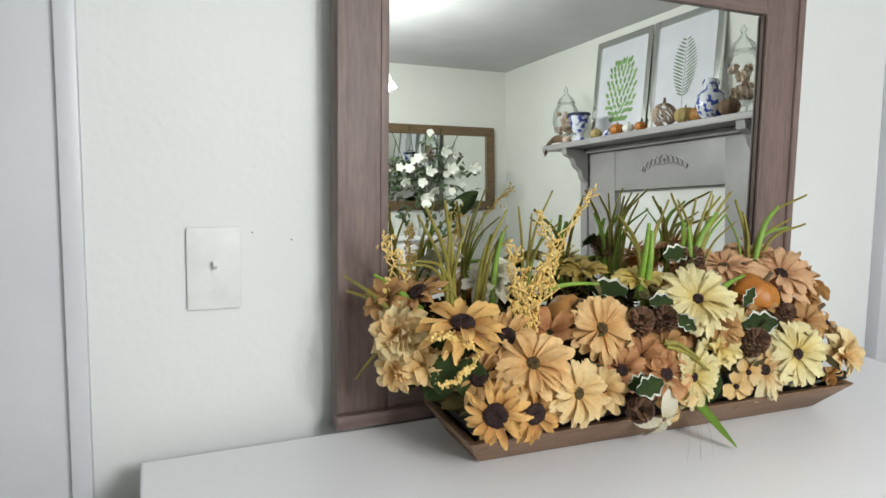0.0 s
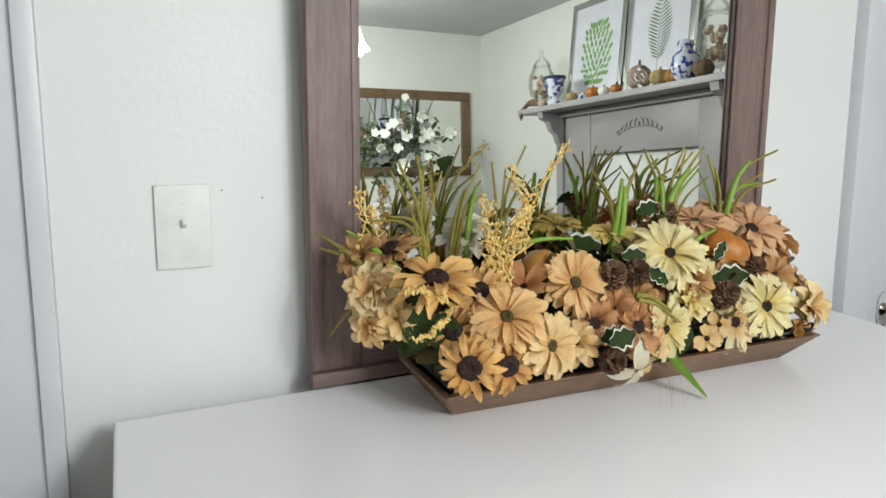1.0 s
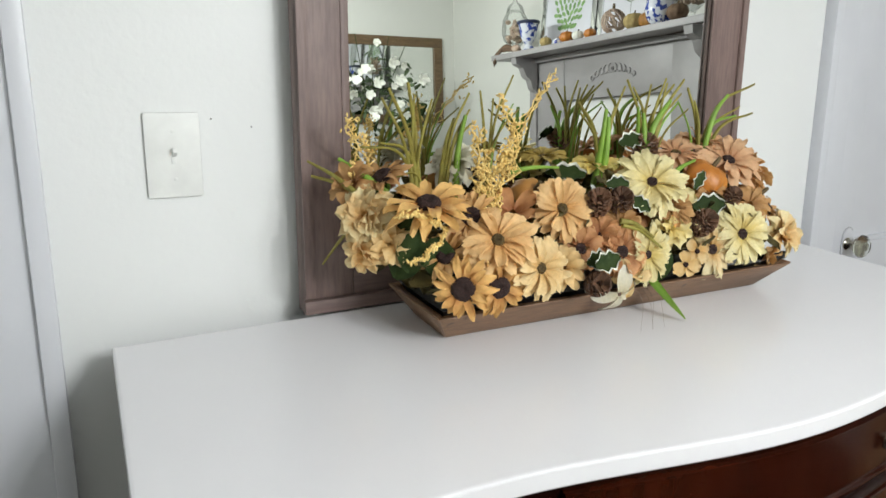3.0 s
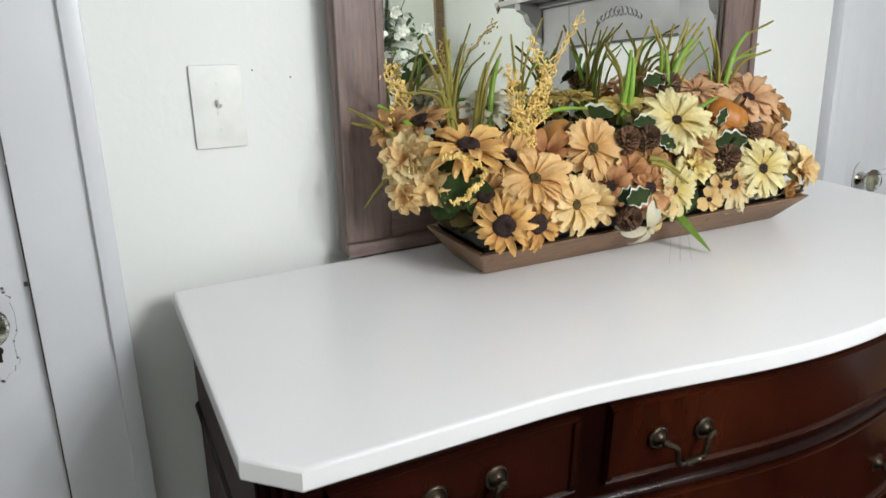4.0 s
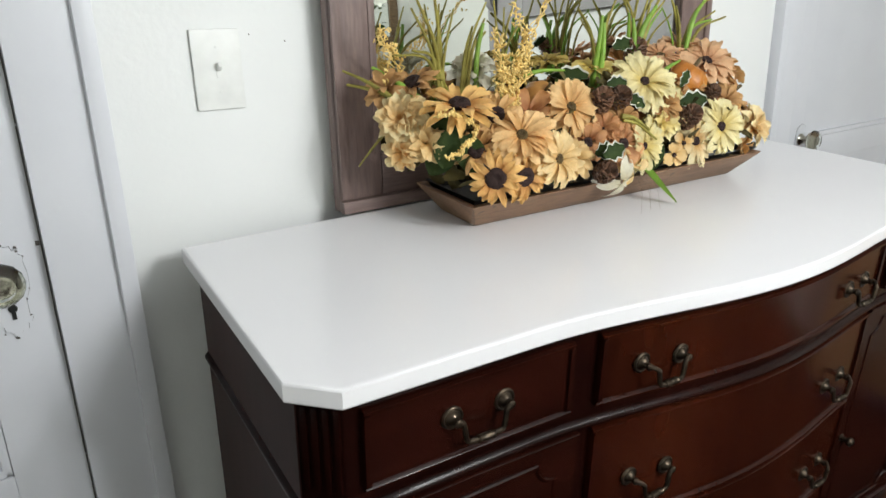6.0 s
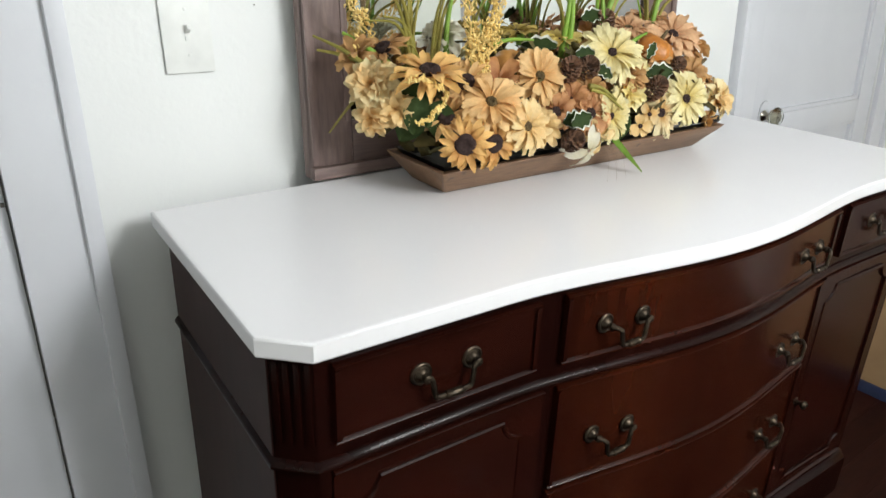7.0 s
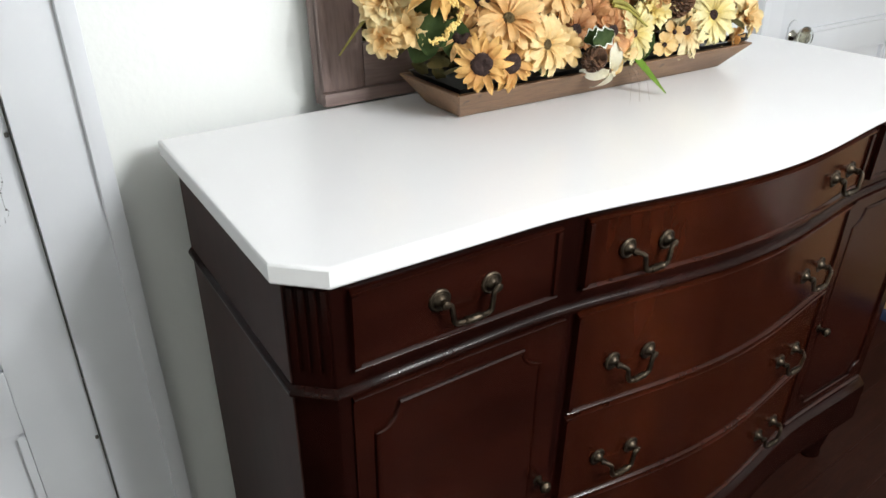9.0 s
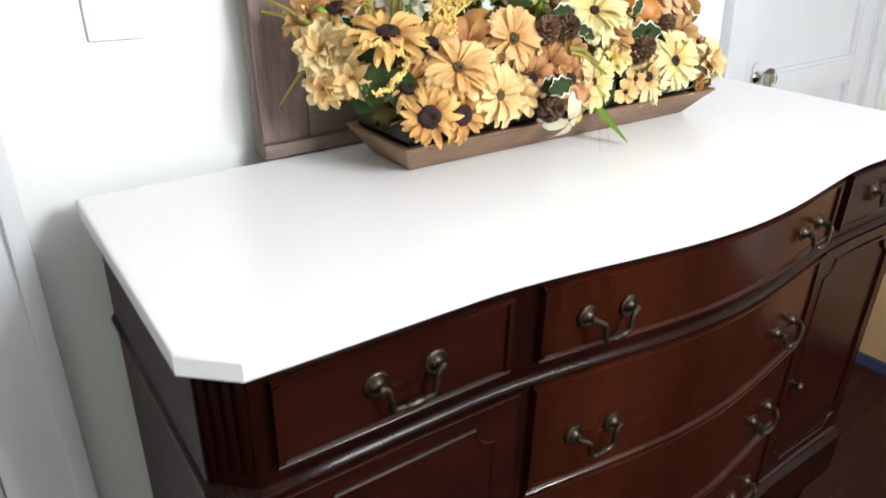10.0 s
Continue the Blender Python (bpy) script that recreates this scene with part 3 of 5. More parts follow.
# ---- the wooden trough ----
trough = thing("wooden_trough", (0.7, -0.19, TOPZ), "low brown wooden trough with flared sides and black liner", "planter")
TZ = TOPZ + 0.001
BOT = [(0.391, -0.223), (0.991, -0.240), (0.994, -0.145), (0.394, -0.135)]
RIM = [(0.358, -0.262), (1.045, -0.272), (1.050, -0.115), (0.362, -0.104)]
TH = 0.044


def lerp2(a, b, t, z):
    return (a[0] + (b[0] - a[0]) * t, a[1] + (b[1] - a[1]) * t, z)


for i in range(4):
    j = (i + 1) % 4
    bm = bmesh.new()
    cx, cy = 0.71, -0.19
    outer = [lerp2(BOT[i], RIM[i], 0, TZ), lerp2(BOT[j], RIM[j], 0, TZ), lerp2(BOT[j], RIM[j], 1, TZ + TH), lerp2(BOT[i], RIM[i], 1, TZ + TH)]
    inner = [(cx + (x - cx) * (1 - 0.012 / abs(x - cx)), cy + (y - cy) * (1 - 0.012 / abs(y - cy)), z) for x, y, z in outer]
    vo = [bm.verts.new(v) for v in outer]
    vi = [bm.verts.new(v) for v in inner]
    bm.faces.new(vo)
    bm.faces.new(vi[::-1])
    for k in range(4):
        bm.faces.new((vo[k], vo[(k + 1) % 4], vi[(k + 1) % 4], vi[k]))
    bmesh.ops.bevel(bm, geom=list(bm.edges), offset=0.0015, segments=1, affect="EDGES")
    part("side_board", bm, M_TROUGH, trough)
bm = boxes((0.40, 0.985, -0.220, -0.148, TZ + 0.0005, TZ + 0.006))
part("bottom_board", bm, M_TROUGH, trough)
liner = thing("trough_liner", (0.71, -0.19, TZ + 0.007), "black plastic liner filling the trough", "liner")
bm = bmesh.new()
ring = []
for k, (ins, z) in enumerate(((0.013, TZ + TH + 0.004), (0.011, TZ + TH + 0.006), (0.016, TZ + TH + 0.006), (0.024, TZ + TH - 0.006))):
    ring.append([bm.verts.new((0.71 + (x - 0.71) * (1 - ins / abs(x - 0.71)), -0.19 + (y + 0.19) * (1 - ins / abs(y + 0.19)), z)) for x, y in RIM])
low = [bm.verts.new((0.71 + (x - 0.71) * 0.97, -0.19 + (y + 0.19) * 0.72, TZ + 0.007)) for x, y in BOT]
ring = [low] + ring
for a, b in zip(ring, ring[1:]):
    for i in range(4):
        bm.faces.new((a[i], a[(i + 1) % 4], b[(i + 1) % 4], b[i]))
bm.faces.new(ring[0][::-1])
bm.faces.new(ring[-1])
part("liner_sheet", bm, M_LINER, liner)
bm = bmesh.new()
tube(bm, curve_pts([(1.010, -0.250, TZ + TH + 0.002), (1.030, -0.254, TZ + TH + 0.009), (1.044, -0.252, TZ + TH + 0.008), (1.050, -0.240, TZ + TH + 0.003)], 4), 0.006, 8, 0.008)
part("liner_fold", bm, M_LINER, liner, "crumpled fold of liner over the trough's end")


# ---- the rest of the room, which the mirror shows ----
M_GREY = mat("grey_paint", (0.315, 0.302, 0.300), 0.42, scale=8, bump=0.15, bump_scale=60)
M_BOARD = mat("white_board", (0.74, 0.75, 0.72), 0.5, scale=5)
fp = thing("mantelpiece", (2.4, -1.68, 0), "grey painted wooden mantelpiece with a white board in its opening", "mantelpiece")
part("jamb", boxes((2.36, XE, -2.32, -2.04, 0.001, 1.572), bevel=0.003), M_GREY, fp)
part("jamb", boxes((2.36, XE, -1.31, -1.04, 0.001, 1.572), bevel=0.003), M_GREY, fp)
part("frieze", boxes((2.362, XE, -2.039, -1.311, 1.336, 1.572), bevel=0.002), M_GREY, fp)
for y in (-2.29, -1.07):
    part("pilaster_strip", boxes((2.345, 2.3605, y - 0.028, y + 0.028, 0.002, 1.47), bevel=0.004), M_GREY, fp)
part("shelf", boxes((2.19, XE - 0.001, -2.47, -0.90, 1.574, 1.604), bevel=0.006), M_GREY, fp, "grey mantel shelf with a rounded edge")
part("shelf_molding", boxes((2.325, 2.3595, -2.33, -1.03, 1.545, 1.5735), bevel=0.008), M_GREY, fp)
for y in (-2.27, -1.09):
    bm = bmesh.new()
    prof = [(2.2, 1.5735), (2.205, 1.54), (2.25, 1.52), (2.27, 1.475), (2.30, 1.455), (2.315, 1.41), (2.34, 1.39), (2.344, 1.37), (2.344, 1.5735)]
    a = [bm.verts.new((x, y - 0.022, z)) for x, z in prof]
    b = [bm.verts.new((x, y + 0.022, z)) for x, z in prof]
    bm.faces.new(a)
    bm.faces.new(b[::-1])
    for k in range(len(prof)):
        bm.faces.new((a[k], a[(k + 1) % len(prof)], b[(k + 1) % len(prof)], b[k]))
    part("corbel", bm, M_GREY, fp, "scroll-cut grey corbel")
bm = bmesh.new()
for s in (-1, 1):
    for k in range(5):
        y0 = -1.68 + s * (0.012 + 0.032 * k)
        pts = [(2.3595, y0 + s * 0.018 * math.sin(t) * (1 - 0.1 * k), 1.47 - 0.004 * k * k * 0.6 + 0.02 * math.cos(t) * (1 - 0.12 * k)) for t in [0.5 * i for i in range(11)]]
        tube(bm, pts, 0.0040, 6)
part("carved_ornament", bm, M_GREY, fp, "carved scroll ornament")
part("fire_board", boxes((2.40, 2.412, -2.038, -1.312, 0.002, 1.335)), M_BOARD, fp, "plain white board closing the fireplace")
bulb_parent = thing("chandelier", (0.78, -1.98, ZC), "lit chandelier with white bell glass shades", "chandelier")
bm = bmesh.new()
tube(bm, [(0.78, -1.98, ZC - 0.001), (0.78, -1.98, 1.90)], 0.006)
lathe(bm, [(0.06, -0.001), (0.05, -0.02), (0.01, -0.03)], pose(0.78, -1.98, ZC), 16)
part("stem", bm, M_BRASS, bulb_parent)
for sx, sy, sz in SHADES:
    bm = bmesh.new()
    tube(bm, curve_pts([(0.78, -1.98, 1.91), ((0.78 + sx) / 2, (-1.98 + sy) / 2, 1.87), (sx, sy, 1.93), (sx, sy, 1.905)], 5), 0.005)
    part("arm", bm, M_BRASS, bulb_parent)
    bm = bmesh.new()
    n = 20
    prof = [(0.022, 0.07), (0.03, 0.06), (0.036, 0.03), (0.048, 0.0), (0.07, -0.03), (0.068, -0.031), (0.046, -0.001), (0.034, 0.03), (0.028, 0.058), (0.02, 0.066)]
    lathe(bm, prof, pose(sx, sy, sz), n)
    o = part("shade", bm, M_BULB, bulb_parent, "glowing white glass bell shade")
    o.visible_shadow = False


# ---- the flower arrangement ----
def petal_mat(name, base, tip, rough=0.65):
    base, tip = tuple(0.83 * c for c in base), tuple(0.89 * c for c in tip)
    m = mat(name, tip, rough, second=base, scale=45, stretch=(1, 1, 1), bump=0.25, bump_scale=260, grain=0.12, island=0.13, spread=0.6, sheen=0.05, thin=0.22)
    # the dye is deeper towards the flower's heart and pale at the petal tips
    nt = m.node_tree
    ramp = [n for n in nt.nodes if n.type == "VALTORGB"][0]
    co = [n for n in nt.nodes if n.type == "TEX_COORD"][0]
    ln = nt.nodes.new("ShaderNodeVectorMath")
    ln.operation = "LENGTH"
    nt.links.new(co.outputs["Object"], ln.inputs[0])
    far = nt.nodes.new("ShaderNodeMapRange")
    far.inputs["From Min"].default_value, far.inputs["From Max"].default_value = 0.008, 0.046
    far.inputs["To Min"].default_value, far.inputs["To Max"].default_value = -0.25, 0.35
    nt.links.new(ln.outputs["Value"], far.inputs[0])
    add = nt.nodes.new("ShaderNodeMath")
    nt.links.new(far.outputs[0], add.inputs[0])
    nt.links.new(ramp.inputs[0].links[0].from_socket, add.inputs[1])
    nt.links.new(add.outputs[0], ramp.inputs[0])
    return m


P_PEACH = petal_mat("peach_petal", (0.80, 0.42, 0.13), (0.92, 0.62, 0.29))
P_LIGHT = petal_mat("light_peach_petal", (0.90, 0.58, 0.22), (0.96, 0.74, 0.39))
P_ORANGE = petal_mat("sunflower_petal", (0.60, 0.24, 0.05), (0.92, 0.58, 0.20))
P_TAN = petal_mat("tan_petal", (0.52, 0.26, 0.085), (0.72, 0.43, 0.18))
P_BROWN = petal_mat("rust_petal", (0.42, 0.155, 0.05), (0.74, 0.39, 0.165))
P_CREAM = petal_mat("cream_yellow_petal", (0.86, 0.66, 0.20), (0.95, 0.85, 0.48))
P_YELLOW = petal_mat("yellow_petal", (0.78, 0.55, 0.10), (0.88, 0.72, 0.25))
P_IVORY = petal_mat("ivory_petal", (0.84, 0.50, 0.17), (0.94, 0.82, 0.50))
P_CARN = petal_mat("cream_carnation_petal", (0.92, 0.52, 0.17), (0.96, 0.83, 0.48))
P_WHITE = petal_mat("off_white_petal", (0.82, 0.74, 0.50), (0.90, 0.88, 0.76))
P_PINK = petal_mat("dusty_peach_petal", (0.64, 0.32, 0.15), (0.80, 0.50, 0.28))
P_MUSTARD = petal_mat("mustard_petal", (0.36, 0.24, 0.035), (0.52, 0.38, 0.09))
M_DISC = mat("seed_disc", (0.035, 0.012, 0.008), 0.85, second=(0.012, 0.004, 0.003), scale=300, bump=0.9, bump_scale=500)
M_DISCO = mat("olive_disc", (0.12, 0.075, 0.015), 0.8, second=(0.035, 0.02, 0.006), scale=300, bump=0.9, bump_scale=500)
M_OLIVE = mat("olive_blade", (0.34, 0.31, 0.06), 0.6, second=(0.21, 0.165, 0.025), scale=60, bump=0.5, bump_scale=400, island=0.25)
M_GREEN = mat("bright_green_blade", (0.25, 0.42, 0.05), 0.5, second=(0.15, 0.27, 0.03), scale=40, bump=0.2, island=0.15)
M_LEAF = mat("dark_leaf", (0.038, 0.058, 0.013), 0.75, gloss=0.2, second=(0.014, 0.030, 0.008), scale=40, bump=0.3, island=0.3)
M_FILL = mat("olive_foliage", (0.15, 0.115, 0.035), 0.7, second=(0.035, 0.035, 0.010), scale=40, bump=0.3, island=0.5, thin=0.25)
M_RIM = mat("leaf_white_edge", (0.75, 0.75, 0.66), 0.5, scale=60)
M_WHEAT = mat("yellow_grain", (0.90, 0.70, 0.29), 0.7, second=(0.76, 0.50, 0.13), scale=80, bump=0.4, island=0.25)
M_CONE = mat("pine_cone", (0.26, 0.135, 0.075), 0.5, second=(0.05, 0.022, 0.013), scale=60, bump=0.4, island=0.6)
M_PUMPKIN = mat("orange_pumpkin", (0.52, 0.20, 0.025), 0.45, second=(0.38, 0.12, 0.015), scale=18, bump=0.15, bump_scale=90)
M_PUMPTAN = mat("tan_pumpkin", (0.45, 0.22, 0.05), 0.5, second=(0.30, 0.13, 0.03), scale=18, bump=0.15, bump_scale=90)
M_STALK = mat("dry_stalk", (0.13, 0.09, 0.04), 0.8, scale=80, bump=0.4)


def petal(bm, m, length, width, cup, droop, notch=0.0, wave=0.0, rnd=random, inner=0.0, tip=0.75):
    """One creased petal from the origin out along +x; notch gives a toothed tip, a low tip value a pointed one."""
    rows = []
    n = 7
    ph = rnd.uniform(0, 6.28)
    curl = rnd.uniform(-0.10, 0.10)
    teeth = [-0.085, 0.0, -0.35 * notch, 0.0, -0.085]
    teeth = [t * length + (rnd.uniform(-0.3, 0.3) * notch * length if notch else 0.0) for t in teeth]
    for i in range(n + 1):
        s = i / n
        if tip < 0.6:
            w = width * (0.30 + 0.70 * math.sin(math.pi * min(1.0, 0.08 + 0.86 * s)) ** 0.75) * (1.0 if s < 0.8 else 1 - 0.7 * (s - 0.8))
        else:
            w = width * (0.42 + 0.58 * math.sin(min(1.0, s / tip) * math.pi / 2)) * (1.0 if s < tip else math.sqrt(max(0.06, 1 - ((s - tip) / (1 - tip)) ** 2 * (0.45 if notch else 0.95))))
        z = cup * s - droop * s * s
        row = []
        for k, c in enumerate((-1, -0.5, 0, 0.5, 1)):
            dx = teeth[k] if i == n else (0.35 * teeth[k] if i == n - 1 else 0.0)
            zz = z + width * (0.10 * abs(c) ** 1.5 - (0.09 if k in (1, 3) else 0.0)) + wave * math.sin(ph + 5 * s + 2.2 * c) * s
            row.append(bm.verts.new(m @ Vector((inner + length * s + dx, c * w * 0.5 + curl * length * s * s, zz))))
        rows.append(row)
    for a, b in zip(rows, rows[1:]):
        for k in range(4):
            bm.faces.new((a[k], a[k + 1], b[k + 1], b[k]))


def daisy_mesh(seed, radius, disc, n, layers, wide, cup, droop, notch=0.0, wave=0.0, tip=0.75):
    """A whorl of petals in layers, facing +z."""
    rnd = random.Random(seed)
    bm = bmesh.new()
    for ly in range(layers):
        k = n if ly == 0 else int(n * 0.85)
        off = rnd.uniform(0, 6.28)
        for i in range(k):
            a = off + 2 * math.pi * (i + rnd.uniform(-0.25, 0.25)) / k
            ln = (radius - disc * 0.7) * (1 - 0.16 * ly) * rnd.uniform(0.86, 1.08)
            m = pose(0, 0, 0.0016 * ly, 0, 0, math.degrees(a)) @ pose(0, 0, 0, rnd.uniform(-16, 16), rnd.uniform(-9, 9) - 8 * ly, 0)
            petal(bm, m, ln, wide * radius * rnd.uniform(0.88, 1.12), cup * radius + 0.05 * radius * ly, droop * radius * rnd.uniform(0.6, 1.3), notch, wave * radius, rnd, disc * 0.7, tip)
    return finish(bm, 60)


def disc_mesh(seed, r, h):
    rnd = random.Random(seed)
    bm = bmesh.new()
    lathe(bm, [(r, -0.002), (r * 1.0, h * 0.35), (r * 0.86, h * 0.8), (r * 0.55, h), (r * 0.3, h * 0.8), (0.0008, h * 0.7)], None, 18)
    for v in bm.verts:
        v.co += Vector((rnd.uniform(-1, 1), rnd.uniform(-1, 1), rnd.uniform(-1, 1))) * r * 0.06
    return finish(bm, 60)


def ruffle_mesh(seed, radius, n, wide=0.56, flat=1.0):
    """A full carnation: frilled petals packed over a dome."""
    rnd = random.Random(seed)
    bm = bmesh.new()
    for i in range(n):
        t = i / n
        el = 10 + 75 * t
        m = pose(0, 0, 0, 0, 0, 137.5 * i + rnd.uniform(-12, 12)) @ pose(0, 0, 0, rnd.uniform(-12, 12), -el * flat, 0)
        petal(bm, m, radius * (1 - 0.3 * t) * rnd.uniform(0.85, 1.1), radius * wide * (1 - 0.25 * t), 0.0, radius * 0.35, 0.10, radius * 0.14, rnd, 0.0, 0.8)
    return finish(bm, 60)


arr = thing("flower_arrangement", (0.71, -0.19, TZ + 0.012), "autumn arrangement of peach and cream silk flowers, pumpkins and pine cones", "flower arrangement")
ARR = Vector((0.71, -0.19, TZ + 0.012))
EYE0 = Vector((-0.05, -0.95, 1.28))


def facing(p, turn=(0, 0, 0), cam=0.5, spin=0.0):
    """A pose at p that looks partly at the camera's position, EYE0, and partly out of the heap."""
    p = Vector(p)
    out = (p - Vector((0.71 + (p.x - 0.71) * 0.72, -0.12, 0.97))).normalized()
    n = (out * (1 - cam) + (EYE0 - p).normalized() * cam + Vector(turn)).normalized()
    q = n.to_track_quat("Z", "Y").to_matrix().to_4x4()
    return Matrix.Translation(p - ARR) @ q @ pose(0, 0, 0, 0, 0, spin)


def flower(name, p, mesh, material, label, disc=None, disc_material=None, turn=(0, 0, 0), cam=0.5, spin=0.0):
    if not mesh.materials:
        mesh.materials.append(material)
    f = part(name, None, material, arr, label, mesh=mesh, at=facing(p, turn, cam, spin))
    if disc:
        if not disc.materials:
            disc.materials.append(disc_material)
        part("flower_centre", None, disc_material, f, mesh=disc, at=Matrix())
    return f


def sunflower(p, r, seed, turn=(0, 0, 0), cam=0.5, n=13, material=None, heart=0.35):
    flower("sunflower", p, daisy_mesh(seed, r, r * heart * 0.95, n - 1, 2, 0.245, 0.16, 0.26, 0, 0.05, 0.48), material or P_ORANGE, "amber sunflower with a dark brown centre", disc_mesh(seed, r * heart, r * 0.2), M_DISC, turn, cam, seed * 37)


def gerbera(p, r, seed, material, label, turn=(0, 0, 0), cam=0.5, n=17, dark=False, notch=0.12, wide=0.285, heart=0.18):
    flower("gerbera", p, daisy_mesh(seed, r, r * heart, n, 2, wide, 0.24, 0.30, notch, 0.06, 0.78), material, label, disc_mesh(seed, r * heart, r * 0.12), M_DISC if dark else M_DISCO, turn, cam, seed * 41)


def carnation(p, r, seed, material, label, turn=(0, 0, 0), cam=0.5, n=34):
    flower("carnation", p, ruffle_mesh(seed, r, n), material, label, None, None, turn, cam, seed * 53)


# the near end: sunflowers, peach gerberas and cream carnations
sunflower((0.374, -0.290, 1.013), 0.041, 1, (-0.15, -0.2, -0.10), 0.75, 13, None, 0.38)
sunflower((0.426, -0.288, 1.008), 0.042, 2, (0.40, -0.15, -0.2), 0.5, 13, None, 0.36)
sunflower((0.362, -0.218, 1.100), 0.060, 3, (0.0, -0.1, 2.3), 0.3, 14, P_ORANGE, 0.27)
sunflower((0.415, -0.236, 1.086), 0.038, 4, (-0.25, -0.2, 0.1), 0.5, 11, P_PEACH)
sunflower((0.336, -0.140, 1.124), 0.042, 5, (-0.3, 0.1, 0.6), 0.2, 12, P_TAN)
sunflower((0.378, -0.240, 1.040), 0.038, 6, (-0.3, -0.1, 0.5), 0.3, 12, P_PEACH)
gerbera((0.432, -0.272, 1.062), 0.050, 11, P_PEACH, "peach gerbera daisy with an olive centre", (-0.1, -0.1, 0.6), 0.5)
gerbera((0.484, -0.294, 1.027), 0.045, 12, P_LIGHT, "light peach gerbera daisy with an olive centre", (0.5, -0.2, -0.05), 0.5)
gerbera((0.562, -0.232, 1.084), 0.050, 13, P_PEACH, "peach gerbera daisy with an olive centre", (0.3, -0.2, 0.05), 0.6)
carnation((0.302, -0.165, 1.080), 0.040, 41, P_CARN, "cream carnation with peach heart", (-0.4, -0.2, 0.15), 0.5, 46)
carnation((0.322, -0.195, 1.050), 0.033, 42, P_LIGHT, "peach ruffled flower under the carnation", (-0.1, -0.3, -0.3), 0.5, 18)
carnation((0.296, -0.175, 1.036), 0.030, 43, P_CARN, "cream carnation with green underside", (-0.5, -0.2, -0.4), 0.4, 16)
flower("narcissus", (0.488, -0.222, 1.083), daisy_mesh(28, 0.036, 0.006, 5, 1, 0.75, 0.55, 0.15, 0, 0.05, 0.65), P_BROWN, "rust-peach cupped fabric bloom", None, None, (0.0, -0.2, 0.5), 0.4)
carnation((0.451, -0.128, 1.132), 0.040, 46, P_WHITE, "ivory rose among the grasses", (-0.1, -0.1, 0.4), 0.4)
carnation((0.300, -0.128, 1.116), 0.034, 49, P_TAN, "tan frilled flower", (-0.2, -0.1, 0.3), 0.4, 14)
# the middle: rust blooms round the cones, cream daisies
gerbera((0.585, -0.252, 1.031), 0.038, 18, P_BROWN, "rust-tinged peach daisy with a dark centre", (0.0, -0.2, 0.1), 0.6, 10, True, 0.06, 0.42, 0.24)
gerbera((0.640, -0.275, 1.027), 0.040, 19, P_BROWN, "rust-tinged peach daisy with a dark centre", (0.15, -0.3, 0.1), 0.5, 9, True, 0.06, 0.46, 0.26)
gerbera((0.618, -0.256, 1.048), 0.034, 20, P_BROWN, "rust-tinged peach daisy", (-0.1, -0.2, 0.5), 0.5, 9, True, 0.06, 0.42)
gerbera((0.735, -0.208, 1.066), 0.037, 29, P_BROWN, "rust daisy half hidden under a cream one", (-0.1, -0.3, 0.0), 0.5, 9, True, 0.06, 0.42)
flower("lily", (0.651, -0.285, 0.996), daisy_mesh(30, 0.034, 0.006, 5, 1, 0.6, 0.2, 0.3, 0, 0.05, 0.6), P_LIGHT, "peach fabric bloom with broad petals", None, None, (0.1, -0.3, -0.3), 0.5)
gerbera((0.741, -0.220, 1.109), 0.058, 21, P_CREAM, "cream-yellow gerbera daisy with a dark centre", (-0.1, -0.2, 0.35), 0.5, 21, True, 0.16, 0.25, 0.15)
gerbera((0.775, -0.222, 1.086), 0.040, 31, P_CREAM, "cream-yellow daisy drooping under another", (0.4, -0.3, -0.3), 0.3, 18, True, 0.16, 0.25, 0.13)
gerbera((0.688, -0.276, 1.018), 0.048, 22, P_CREAM, "cream-yellow gerbera daisy with a dark centre", (0.35, -0.3, -0.1), 0.4, 20, True, 0.16, 0.25, 0.15)
flower("narcissus", (0.789, -0.232, 1.074), daisy_mesh(33, 0.038, 0.010, 6, 1, 0.62, 0.15, 0.2, 0, 0.05, 0.6), P_CREAM, "pale yellow narcissus with an orange cup", disc_mesh(33, 0.010, 0.012), P_YELLOW, (0.1, -0.3, 0.1), 0.5)
carnation((0.765, -0.246, 1.040), 0.034, 47, P_CREAM, "cream frilled flower", (0.0, -0.3, 0.0), 0.5, 16)
flower("lily", (0.632, -0.290, 0.970), daisy_mesh(34, 0.042, 0.005, 4, 1, 0.55, 0.1, 0.5, 0, 0.04, 0.65), P_WHITE, "white fabric lily hanging over the trough", None, None, (0.1, -0.4, -0.6), 0.3)
gerbera((0.703, -0.138, 1.122), 0.046, 26, P_YELLOW, "yellow daisy lying open to the top", (0.0, 0.05, 1.2), 0.2, 16)
gerbera((0.608, -0.124, 1.138), 0.040, 27, P_MUSTARD, "mustard fabric flower lying open", (0.0, 0.05, 0.9), 0.2, 16)
# the far end: dusty peach gerberas, cream and ivory daisies
gerbera((0.961, -0.178, 1.127), 0.064, 14, P_PINK, "dusty peach gerbera daisy with a dark centre", (0.05, -0.1, 0.3), 0.5, 15, True)
gerbera((1.030, -0.170, 1.112), 0.050, 17, P_PEACH, "peach gerbera daisy turned aside", (0.9, -0.1, 0.2), 0.1, 13)
gerbera((0.868, -0.146, 1.138), 0.050, 15, P_PINK, "dusty peach gerbera daisy", (-0.1, 0.0, 0.5), 0.4, 15)
gerbera((0.948, -0.125, 1.150), 0.046, 16, P_PINK, "dusty peach gerbera daisy", (0.0, 0.0, 0.4), 0.4, 14)
